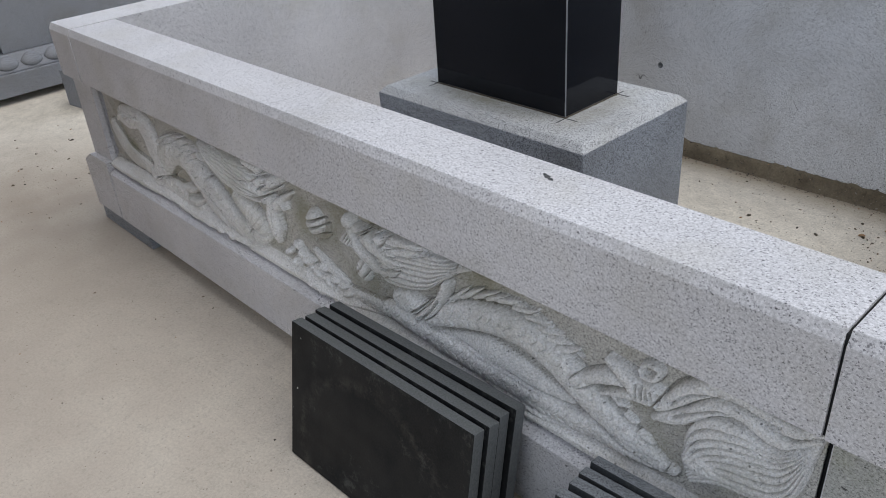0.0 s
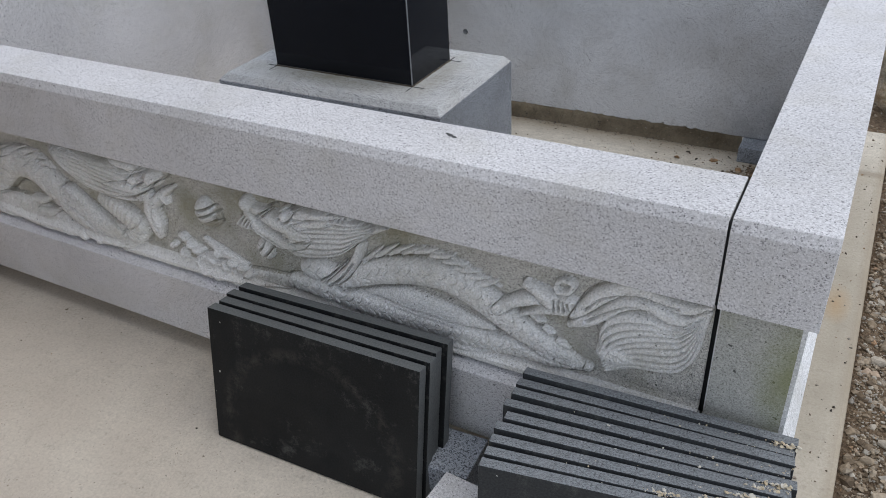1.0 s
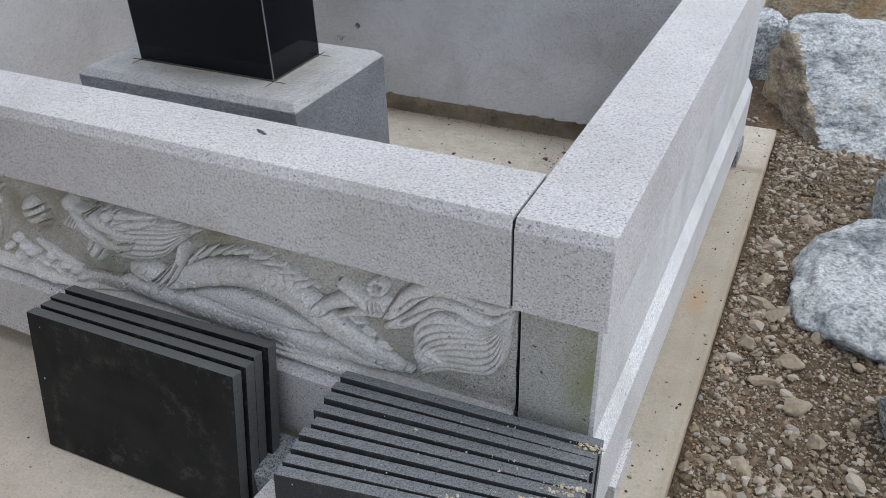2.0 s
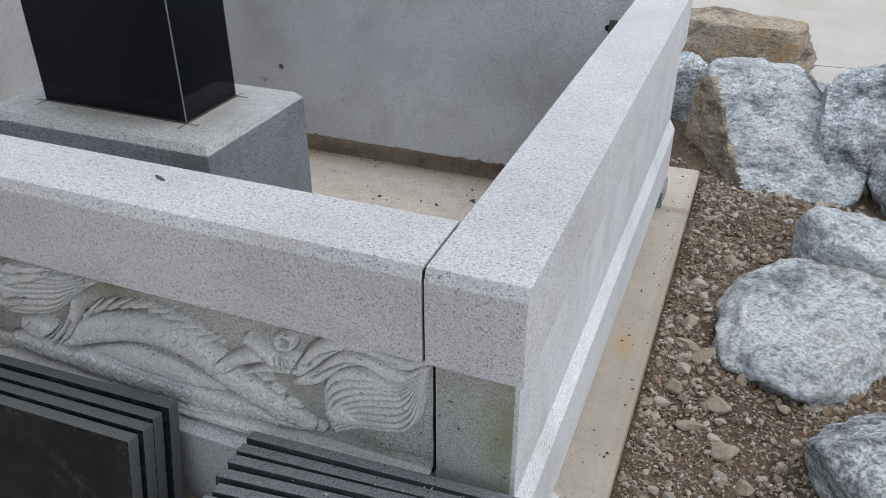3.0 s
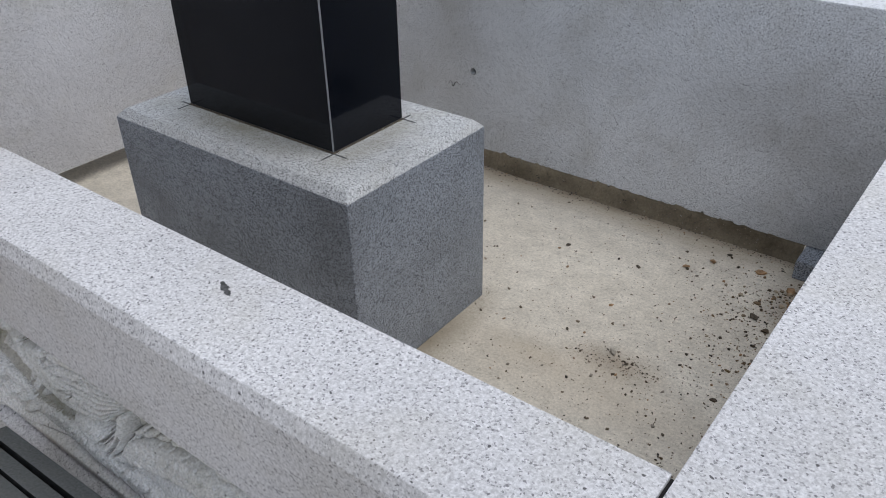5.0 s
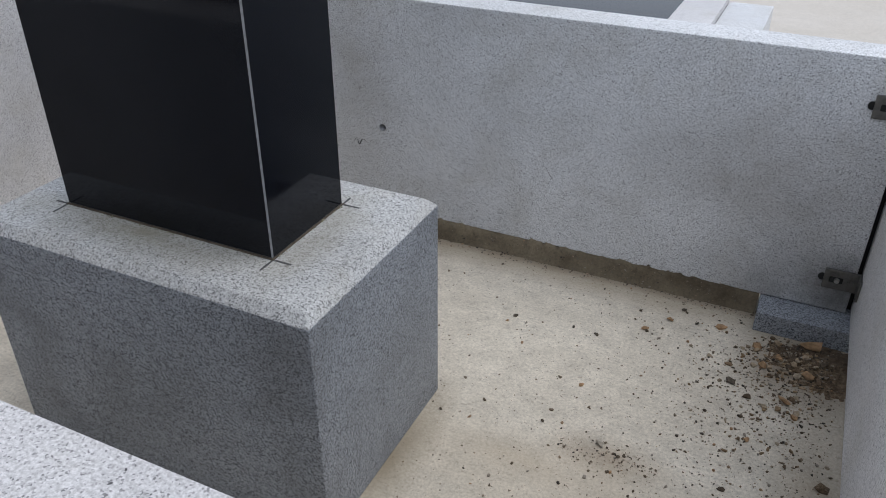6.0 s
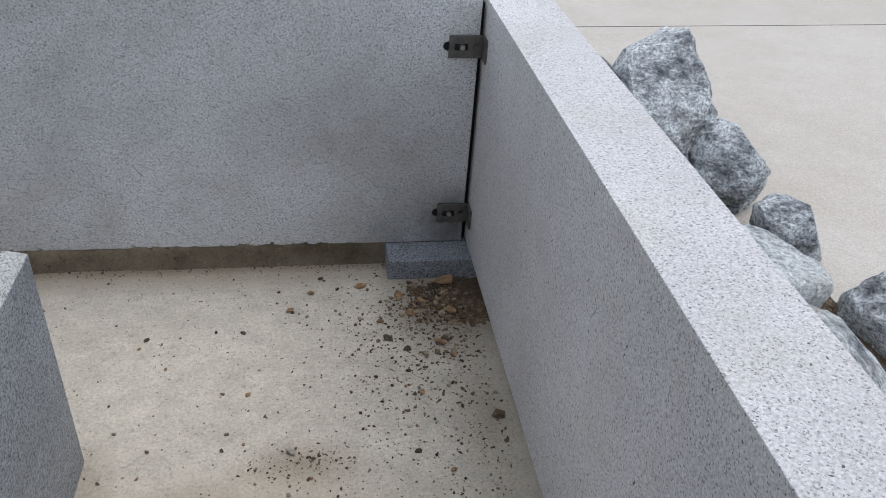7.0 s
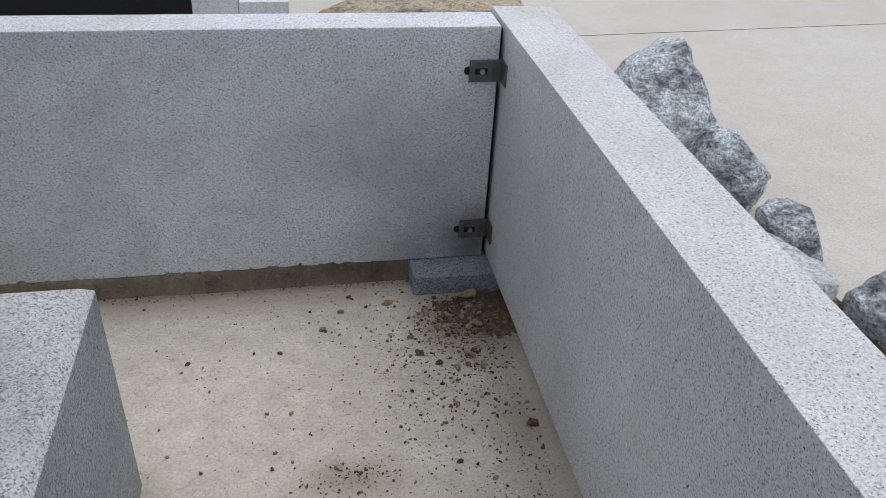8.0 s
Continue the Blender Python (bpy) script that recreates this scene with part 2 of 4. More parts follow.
    h = blend(n, l, noise_tex(n, l, layers, 17, 12.0, 0.75), noise_tex(n, l, co, 60, 8.0, 0.75), 0.35)
    bump(n, l, p, h, 1.0, 0.03)
    return m


def pebble_material(name, stops):
    m, n, l, p = material(name)
    g = n.new("ShaderNodeNewGeometry")
    c = ramp(n, l, g.outputs["Random Per Island"], stops)
    co = coords(n, l)
    c = blend(n, l, c, ramp(n, l, noise_tex(n, l, co, 90, 5.0), [(0.3, 0.7), (0.7, 1.1)]), 1.0, "MULTIPLY")
    l.new(c, p.inputs["Base Color"])
    p.inputs["Roughness"].default_value = 0.9
    bump(n, l, p, noise_tex(n, l, co, 120, 5.0), 0.5, 0.003)
    return m


SOIL = soil()
ROCK = rock_material("blue_grey_rock", (0.70, 0.73, 0.735), (0.20, 0.225, 0.25), (0.50, 0.43, 0.33), 0.45)
DARK_ROCK = rock_material("mottled_grey_rock", (0.70, 0.735, 0.755), (0.13, 0.145, 0.165), (0.26, 0.22, 0.15), 0.4, (0.3, -0.5, 0.4), 0.065, 0.9)
BROWN_ROCK = rock_material("brown_rock", (0.54, 0.45, 0.33), (0.15, 0.115, 0.08), (0.50, 0.28, 0.10), 0.8, (0.1, 0.9, 0.0))
STONES = pebble_material("broken_stone", [(0.0, (0.13, 0.092, 0.058)), (0.35, (0.25, 0.19, 0.125)), (0.65, (0.38, 0.31, 0.225)), (0.78, (0.33, 0.30, 0.255)), (0.95, (0.52, 0.465, 0.38)), (1.0, (0.40, 0.24, 0.13))])
GRIT = pebble_material("dark_grit", [(0.0, (0.04, 0.034, 0.028)), (0.4, (0.12, 0.09, 0.06)), (0.7, (0.22, 0.17, 0.12)), (0.88, (0.30, 0.27, 0.23)), (1.0, (0.34, 0.2, 0.1))])


def plain(name, colour, rough, metal=0.0, scale=60, vary=0.25):
    m, n, l, p = material(name)
    co = coords(n, l)
    c = ramp(n, l, noise_tex(n, l, co, scale, 6.0, 0.65), [(0.3, tuple(v * (1 - vary) for v in colour)), (0.7, tuple(v * (1 + vary) for v in colour))])
    l.new(c, p.inputs["Base Color"])
    p.inputs["Roughness"].default_value, p.inputs["Metallic"].default_value = rough, metal
    return m


STEEL = plain("dull_steel", (0.16, 0.155, 0.145), 0.55, 0.7)
BOLT = plain("bolt_steel", (0.42, 0.42, 0.41), 0.4, 0.9)
CHIP = plain("ochre_stone", (0.33, 0.205, 0.11), 0.9, 0, 45, 0.45)
DIRT = plain("damp_dirt", (0.085, 0.068, 0.05), 0.95, 0, 70, 0.5)
PENCIL = plain("marking_ink", (0.075, 0.075, 0.075), 0.9, 0, 160, 0.6)
JOINT = plain("dark_joint", (0.012, 0.012, 0.012), 0.9)


# ---- building helpers ----
def part(name, bm, mat, parent=None, label="", smooth=False):
    me = bpy.data.meshes.new(name)
    bm.to_mesh(me)
    bm.free()
    me.materials.append(mat)
    if smooth:
        me.shade_smooth()
    ob = new(name, me)
    if parent is not None:
        ob.parent = parent
    if label:
        ob["label"] = label
    return ob


def thing(name, label, category, group="", kind="", at=None):
    return place(tagged(new(name), label, category, group, kind), at)


def place(ob, at):
    if at is not None:
        ob.matrix_world = at
    return ob


def soften(bm, width, segments=2, keep=()):
    edges = [e for e in bm.edges if len(e.link_faces) == 2 and e.calc_face_angle(0) > 0.3 and not (e.verts[0] in keep and e.verts[1] in keep)]
    bmesh.ops.bevel(bm, geom=edges, offset=width, segments=segments, profile=0.6, affect="EDGES", clamp_overlap=True)
    return bm


def box(x0, x1, y0, y1, z0, z1, r=0.003):
    bm = bmesh.new()
    bmesh.ops.create_cube(bm, size=1, matrix=Matrix.Translation(((x0 + x1) / 2, (y0 + y1) / 2, (z0 + z1) / 2)) @ Matrix.Diagonal((x1 - x0, y1 - y0, z1 - z0, 1)))
    return soften(bm, r) if r else bm


def prism(profile, start, end, to_world, r=0.003, flat=9.0):
    """Extrudes a profile of (u, z) from start to end; to_world maps (u, along, z) to a place."""
    bm = bmesh.new()
    a = [bm.verts.new(to_world(u, start, z)) for u, z in profile]
    b = [bm.verts.new(to_world(u, end, z)) for u, z in profile]
    bm.faces.new(a), bm.faces.new(b[::-1])
    for i in range(len(a)):
        j = (i + 1) % len(a)
        bm.faces.new((a[j], a[i], b[i], b[j]))
    bmesh.ops.recalc_face_normals(bm, faces=bm.faces)
    plain_side = {v for row in (a, b) for v, (u, z) in zip(row, profile) if u > flat - 1e-6}
    return soften(bm, r, 2, plain_side) if r else bm


# ---- sizes of the enclosure ----
TOP, EDGE, UNDER = 0.830, 0.807, 0.637      # coping: top, lower edge of its chamfer, underside
SHELF, LIP, FOOT = 0.315, 0.275, 0.073       # plinth: where its slope meets the panel, its front edge, its underside
DEEP, RECESS = 0.176, 0.045                 # thickness of the stones, and how far the panel stands back
WEST, REAR = -2.698, 2.02                    # inner faces



# ---- the carved panel: relief as heights over the panel, from strokes and domes ----
def curve(points, count=70):
    """A smooth line through a few points."""
    p = np.array([points[0], *points, points[-1]], float)
    out = []
    for i in range(1, len(p) - 2):
        t = np.linspace(0, 1, max(2, count // (len(p) - 3)), endpoint=False)[:, None]
        a, b, c, d = p[i - 1], p[i], p[i + 1], p[i + 2]
        out.append(0.5 * (2 * b + (c - a) * t + (2 * a - 5 * b + 4 * c - d) * t ** 2 + (3 * b - a - 3 * c + d) * t ** 3))
    return np.vstack([*out, p[-1:]])


class Relief:
    def __init__(self, x0, x1, z0, z1, step):
        self.x, self.z = np.arange(x0, x1 + step / 2, step), np.arange(z0, z1 + step / 2, step)
        self.X, self.Z = np.meshgrid(self.x, self.z)
        self.H = np.zeros_like(self.X)

    def near(self, lo, hi, pad):
        ix = slice(*np.searchsorted(self.x, (lo[0] - pad, hi[0] + pad)))
        iz = slice(*np.searchsorted(self.z, (lo[1] - pad, hi[1] + pad)))
        return iz, ix

    def stroke(self, points, widths, height, pattern=None, base=0.0, count=70, undercut=0.026):
        """A rounded ridge along a line; pattern(s, v) takes grooves out of it."""
        line = curve(points, count)
        w = np.interp(np.linspace(0, 1, len(line)), np.linspace(0, 1, len(widths)), widths)
        s = np.concatenate([[0], np.cumsum(np.linalg.norm(np.diff(line, axis=0), axis=1))])
        box_ = self.near(line.min(0), line.max(0), max(widths) * 1.3)
        X, Z = self.X[box_], self.Z[box_]
        if not X.size:
            return
        best, S, V, low = np.full(X.shape, 9.0), np.zeros(X.shape), np.zeros(X.shape), np.ones(X.shape)
        tangent = np.gradient(line, axis=0)
        tangent /= np.linalg.norm(tangent, axis=1)[:, None] + 1e-9
        for k, (px, pz) in enumerate(line):
            dx, dz = X - px, Z - pz
            d = np.hypot(dx, dz) / w[k]
            m = d < best
            best[m], S[m] = d[m], s[k] + (dx * tangent[k, 0] + dz * tangent[k, 1])[m]
            low[m] = (w[k] / max(widths)) ** 0.6
            V[m] = ((dz * tangent[k, 0] - dx * tangent[k, 1]) / w[k])[m]
        h = np.clip(1 - best ** 3.2, 0, 1) ** 0.5 * height * low
        if pattern:
            h = h - np.where(best < 0.97, pattern(S, V), 0)
        cut = np.where((best > 1) & (best < 1.3), self.H[box_] - undercut * (1 - np.abs(best - 1.12) / 0.18).clip(0, 1), self.H[box_])
        self.H[box_] = np.where(best < 1, np.maximum(self.H[box_], base + h), cut)

    def locks(self, upper, lower, count, height, tip=0, base=0.004):
        """Hair that flows between two guide lines, with a sharp valley between one lock and the next."""
        a, b = curve(upper, 240), curve(lower, 240)
        a, b = (np.stack([np.interp(np.linspace(0, 1, 500), np.linspace(0, 1, len(c)), c[:, k]) for k in (0, 1)], -1) for c in (a, b))
        f = np.linspace(0, 1, 260)[:, None]
        s = np.linspace(0, 1, 500)[None, :]
        x = a[None, :, 0] * (1 - f) + b[None, :, 0] * f
        z = a[None, :, 1] * (1 - f) + b[None, :, 1] * f
        u = f * count + 0.18 * np.sin(7 * s + 9 * f)
        ridge = np.minimum(1, np.abs(np.sin(math.pi * u)) * 1.7) ** 0.9
        dome = (1 - np.abs(2 * f - 1) ** 4) ** 0.5
        fade = np.minimum(1, (1 - s) / 0.25 + 0.35) if not tip else 1.0
        h = base + height * (0.55 + 0.45 * dome) * fade - 0.019 * (1 - ridge)
        step = self.x[1] - self.x[0]
        i = np.clip(np.rint((x - self.x[0]) / step).astype(int), 0, len(self.x) - 1).ravel()
        j = np.clip(np.rint((z - self.z[0]) / step).astype(int), 0, len(self.z) - 1).ravel()
        total, hits = np.zeros(self.H.shape), np.zeros(self.H.shape)
        np.add.at(total, (j, i), h.ravel())
        np.add.at(hits, (j, i), 1)
        layer = np.where(hits > 0, total / np.maximum(hits, 1), -9)
        self.H = np.where(layer > -5, np.maximum(layer, self.H * 0.6), self.H)

    def groove(self, points, width, depth):
        """A cut line."""
        line = curve(points, 40)
        box_ = self.near(line.min(0), line.max(0), width * 2)
        X, Z = self.X[box_], self.Z[box_]
        if X.size:
            d = np.min([np.hypot(X - a, Z - b) for a, b in line], axis=0)
            self.H[box_] -= 2.6 * depth * np.exp(-(d / width) ** 2)

    def dome(self, cx, cz, rx, rz, height, turn=0.0, base=0.0, scaled=0.0):
        box_ = self.near((cx, cz), (cx, cz), max(rx, rz))
        X, Z = self.X[box_] - cx, self.Z[box_] - cz
        c, s = math.cos(radians(turn)), math.sin(radians(turn))
        u, v = (X * c + Z * s) / rx, (Z * c - X * s) / rz
        r = np.hypot(u, v)
        h = np.clip(1 - r ** 3, 0, 1) ** 0.5 * height
        if scaled:
            h -= np.where(r < 0.95, scales(scaled, rz / scaled * 2.4)(u * rx, v), 0)
        self.H[box_] = np.where(r < 1, np.maximum(self.H[box_], base + h), self.H[box_])


def scales(length, rows, depth=0.0095):
    """Overlapping rounded scales, each a little higher at its free edge."""
    def cut(s, v):
        b = np.arcsin(np.clip(v, -1, 1)) / math.pi * rows + 50
        row, w = np.floor(b), b % 1
        phase = (s / length + 0.5 * (row % 2) - 0.5 * (1 - (2 * w - 1) ** 2) + 0.13 * np.sin(row * 5.1 + 1.9 * s / length) + 0.08 * np.sin(3.7 * s / length + row)) % 1
        line = np.exp(-(np.minimum(phase, 1 - phase) / 0.055) ** 2)
        return depth * (0.85 * line + 0.15 * (1 - phase))
    return cut


def bands(length, depth=0.006):
    return lambda s, v: depth * np.exp(-((((s + 0.006 * v * v) / length) % 1 - 0.5) / 0.16) ** 2)


def dragons():
    r = Relief(WEST + 0.004, -0.004, SHELF - 0.012, UNDER + 0.002, 0.0016)
    # dragon with its tail at the east end: the lower coil, the smooth hollow under the body, then the body
    r.stroke([(-0.871, 0.36), (-0.725, 0.388), (-0.595, 0.383), (-0.493, 0.383)], (0.0301, 0.0533, 0.043, 0.0172), 0.024)
    r.stroke([(-1.067, 0.359), (-0.975, 0.363), (-0.867, 0.357), (-0.762, 0.355), (-0.662, 0.349), (-0.549, 0.347), (-0.439, 0.356), (-0.336, 0.354), (-0.25, 0.357)], (0.0224, 0.031, 0.0327, 0.031, 0.0292, 0.0292, 0.0258, 0.0206, 0.0103), 0.0315, scales(0.026, 3.2))
    r.stroke([(-0.903, 0.42), (-0.805, 0.462), (-0.714, 0.491), (-0.632, 0.503), (-0.556, 0.49), (-0.486, 0.458), (-0.43, 0.424), (-0.375, 0.397), (-0.319, 0.378), (-0.271, 0.361)], (0.0344, 0.037, 0.037, 0.037, 0.037, 0.037, 0.0344, 0.0292, 0.0206, 0.0103), 0.0315, scales(0.030, 3.4))
    r.dome(-0.982, 0.421, 0.0602, 0.0352, 0.033, 4, scaled=0.03)
    r.stroke([(-0.833, 0.538), (-0.852, 0.493), (-0.894, 0.435), (-0.948, 0.39)], (0.0086, 0.012, 0.0129, 0.0069), 0.0375)
    r.groove([(-0.854, 0.485), (-0.898, 0.428), (-0.936, 0.395)], 0.0023, 0.011)
    r.groove([(-0.893, 0.471), (-0.935, 0.423), (-0.978, 0.392)], 0.0023, 0.011)
    # crest along its back
    r.stroke([(-0.838, 0.486), (-0.768, 0.528), (-0.689, 0.553), (-0.627, 0.565), (-0.551, 0.546), (-0.467, 0.514)], (0.0052, 0.0086, 0.0086, 0.0077, 0.0069, 0.0034), 0.015)
    r.stroke([(-0.823, 0.497), (-0.797, 0.521), (-0.774, 0.545)], (0.0058, 0.0072, 0.0014), 0.0176, None, 0, 24, 0.012)
    r.stroke([(-0.792, 0.513), (-0.763, 0.537), (-0.727, 0.565)], (0.0058, 0.0072, 0.0014), 0.0176, None, 0, 24, 0.012)
    r.stroke([(-0.755, 0.528), (-0.727, 0.547), (-0.687, 0.569)], (0.0058, 0.0072, 0.0014), 0.0176, None, 0, 24, 0.012)
    r.stroke([(-0.716, 0.541), (-0.686, 0.558), (-0.652, 0.573)], (0.0058, 0.0072, 0.0014), 0.0176, None, 0, 24, 0.012)
    r.stroke([(-0.68, 0.552), (-0.65, 0.566), (-0.623, 0.576)], (0.0058, 0.0072, 0.0014), 0.0176, None, 0, 24, 0.012)
    r.stroke([(-0.64, 0.554), (-0.608, 0.561), (-0.578, 0.572)], (0.0058, 0.0072, 0.0014), 0.0176, None, 0, 24, 0.012)
    r.stroke([(-0.607, 0.547), (-0.579, 0.552), (-0.545, 0.555)], (0.0058, 0.0072, 0.0014), 0.0176, None, 0, 24, 0.012)
    r.stroke([(-0.579, 0.537), (-0.551, 0.538), (-0.514, 0.544)], (0.0058, 0.0072, 0.0014), 0.0176, None, 0, 24, 0.012)
    r.stroke([(-0.55, 0.526), (-0.526, 0.526), (-0.492, 0.532)], (0.0058, 0.0072, 0.0014), 0.0176, None, 0, 24, 0.012)
    r.stroke([(-0.522, 0.513), (-0.497, 0.517), (-0.469, 0.533)], (0.0058, 0.0072, 0.0014), 0.0176, None, 0, 24, 0.012)
    # its hind paw, the curl over it and the wisps of cloud
    r.stroke([(-0.467, 0.465), (-0.399, 0.505), (-0.332, 0.519)], (0.012, 0.0172, 0.0103), 0.027)
    r.stroke([(-0.401, 0.545), (-0.361, 0.531), (-0.328, 0.514), (-0.28, 0.513)], (0.0103, 0.0172, 0.0224, 0.012), 0.033)
    r.dome(-0.3, 0.522, 0.0258, 0.0211, 0.03, -10)
    r.stroke([(-0.411, 0.464), (-0.351, 0.494), (-0.291, 0.503)], (0.0052, 0.0095, 0.0077), 0.03)
    r.stroke([(-0.33, 0.569), (-0.313, 0.581), (-0.294, 0.575), (-0.302, 0.553), (-0.326, 0.546), (-0.334, 0.558)], (0.006, 0.0069, 0.0069, 0.006, 0.0052), 0.0195, None, 0, 60, 0.012)
    r.groove([(-0.334, 0.529), (-0.33, 0.515), (-0.332, 0.504)], 0.002, 0.0132)
    r.groove([(-0.323, 0.529), (-0.319, 0.516), (-0.321, 0.504)], 0.002, 0.0132)
    r.groove([(-0.312, 0.53), (-0.308, 0.516), (-0.31, 0.505)], 0.002, 0.0132)
    r.groove([(-0.301, 0.53), (-0.297, 0.516), (-0.299, 0.505)], 0.002, 0.0132)
    r.groove([(-0.29, 0.53), (-0.286, 0.517), (-0.288, 0.506)], 0.002, 0.0132)
    r.groove([(-0.28, 0.531), (-0.275, 0.517), (-0.277, 0.506)], 0.002, 0.0132)
    r.stroke([(-0.387, 0.465), (-0.371, 0.456), (-0.353, 0.453)], (0.0052, 0.0065, 0.0013), 0.0176, None, 0, 24, 0.012)
    r.stroke([(-0.359, 0.435), (-0.343, 0.428), (-0.331, 0.425)], (0.0046, 0.0058, 0.0012), 0.0176, None, 0, 24, 0.012)
    r.stroke([(-0.327, 0.407), (-0.311, 0.403), (-0.295, 0.393)], (0.0046, 0.0058, 0.0012), 0.0176, None, 0, 24, 0.012)
    r.stroke([(-0.286, 0.486), (-0.244, 0.55), (-0.198, 0.588), (-0.148, 0.6), (-0.099, 0.587), (-0.054, 0.583), (-0.011, 0.597)], (0.0138, 0.0206, 0.0206, 0.0189, 0.0172, 0.0138, 0.0052), 0.0225)
    r.stroke([(-0.298, 0.467), (-0.242, 0.502), (-0.187, 0.557), (-0.136, 0.573), (-0.087, 0.556), (-0.051, 0.555), (-0.016, 0.585)], (0.0086, 0.0155, 0.0155, 0.0155, 0.0155, 0.0112, 0.0052), 0.0255)
    r.groove([(-0.264, 0.522), (-0.229, 0.562), (-0.183, 0.583), (-0.133, 0.587), (-0.073, 0.581)], 0.0023, 0.0088)
    r.groove([(-0.259, 0.494), (-0.218, 0.529), (-0.171, 0.561), (-0.122, 0.56)], 0.0023, 0.0088)
    # tail tuft
    r.locks([(-0.228, 0.444), (-0.223, 0.492), (-0.187, 0.533), (-0.136, 0.549), (-0.089, 0.539), (-0.053, 0.55), (-0.009, 0.588)], [(-0.205, 0.373), (-0.153, 0.402), (-0.101, 0.412), (-0.053, 0.426), (-0.028, 0.464), (-0.018, 0.519), (-0.009, 0.584)], 9, 0.027)
    r.dome(-0.19, 0.425, 0.0473, 0.0282, 0.0345, 8, scaled=0.022)
    # its mane, head and beard
    r.locks([(-1.03, 0.595), (-0.945, 0.616), (-0.858, 0.62), (-0.793, 0.617), (-0.74, 0.617)], [(-1.075, 0.499), (-1.042, 0.457), (-0.965, 0.468), (-0.888, 0.5), (-0.832, 0.547), (-0.782, 0.586), (-0.739, 0.613)], 9, 0.0345, tip=1)
    r.stroke([(-1.019, 0.58), (-0.947, 0.605), (-0.869, 0.605)], (0.0086, 0.0146, 0.0034), 0.0405)
    r.stroke([(-1.028, 0.548), (-0.957, 0.573), (-0.884, 0.597)], (0.0069, 0.0112, 0.0034), 0.0405)
    r.stroke([(-1.061, 0.479), (-1.008, 0.499), (-0.965, 0.53)], (0.0069, 0.0103, 0.0026), 0.039)
    r.dome(-1.152, 0.438, 0.0292, 0.0317, 0.0255, 25)
    r.groove([(-1.179, 0.42), (-1.151, 0.453), (-1.149, 0.474)], 0.0023, 0.011)
    r.groove([(-1.162, 0.407), (-1.132, 0.441), (-1.124, 0.474)], 0.0023, 0.011)
    r.stroke([(-1.188, 0.546), (-1.154, 0.509), (-1.086, 0.484), (-1.038, 0.487)], (0.012, 0.0181, 0.0206, 0.012), 0.0345)
    r.stroke([(-1.162, 0.561), (-1.102, 0.547), (-1.034, 0.527), (-0.979, 0.528)], (0.012, 0.0224, 0.0224, 0.0086), 0.039)
    r.dome(-1.183, 0.574, 0.0172, 0.0238, 0.036, 15)
    r.stroke([(-1.204, 0.53), (-1.222, 0.506), (-1.216, 0.492)], (0.0040, 0.005, 0.0010), 0.0272, None, 0, 24, 0.012)
    r.stroke([(-1.193, 0.529), (-1.21, 0.505), (-1.204, 0.491)], (0.0040, 0.005, 0.0010), 0.0272, None, 0, 24, 0.012)
    r.stroke([(-1.181, 0.529), (-1.199, 0.504), (-1.192, 0.491)], (0.0040, 0.005, 0.0010), 0.0272, None, 0, 24, 0.012)
    r.stroke([(-1.17, 0.528), (-1.187, 0.504), (-1.181, 0.49)], (0.0040, 0.005, 0.0010), 0.0272, None, 0, 24, 0.012)
    r.groove([(-1.182, 0.526), (-1.144, 0.497), (-1.085, 0.477)], 0.0027, 0.0154)
    r.groove([(-1.152, 0.553), (-1.104, 0.529), (-1.045, 0.51)], 0.0027, 0.0154)
    r.groove([(-1.157, 0.539), (-1.134, 0.559), (-1.108, 0.57), (-1.135, 0.547)], 0.0022, 0.0154)
    r.groove([(-1.126, 0.572), (-1.091, 0.59), (-1.083, 0.576)], 0.0022, 0.0132)
    r.dome(-1.051, 0.575, 0.0206, 0.0211, 0.042, -30)
    r.groove([(-1.077, 0.555), (-1.064, 0.58), (-1.037, 0.594), (-1.022, 0.587), (-1.037, 0.564), (-1.059, 0.553), (-1.059, 0.569)], 0.0023, 0.0154)
    r.groove([(-1.108, 0.538), (-1.089, 0.526), (-1.052, 0.525)], 0.0022, 0.0132)
    # its outstretched arm with the claws
    r.stroke([(-1.474, 0.398), (-1.419, 0.366), (-1.372, 0.323), (-1.274, 0.328), (-1.187, 0.339), (-1.085, 0.349)], (0.0103, 0.0189, 0.0224, 0.0189, 0.0206, 0.0189), 0.018, scales(0.02, 3.0))
    r.stroke([(-1.378, 0.41), (-1.316, 0.381), (-1.241, 0.359)], (0.0086, 0.0155, 0.0103), 0.0165)
    r.dome(-1.453, 0.402, 0.0146, 0.0088, 0.0255, -50)
    r.dome(-1.432, 0.381, 0.0181, 0.0106, 0.0285, -27)
    r.dome(-1.407, 0.37, 0.0215, 0.0088, 0.0315, -4)
    r.dome(-1.388, 0.352, 0.0146, 0.0106, 0.0255, 19)
    r.dome(-1.41, 0.331, 0.0181, 0.0088, 0.0285, -50)
    r.dome(-1.358, 0.353, 0.0215, 0.0106, 0.0315, -27)
    r.dome(-1.336, 0.344, 0.0146, 0.0088, 0.0255, -4)
    r.dome(-1.374, 0.315, 0.0181, 0.0106, 0.0285, 19)
    r.dome(-1.307, 0.341, 0.0215, 0.0088, 0.0315, -50)
    r.dome(-1.281, 0.333, 0.0146, 0.0106, 0.0255, -27)
    r.dome(-1.248, 0.353, 0.0181, 0.0088, 0.0285, -4)
    r.dome(-1.225, 0.338, 0.0215, 0.0106, 0.0315, 19)
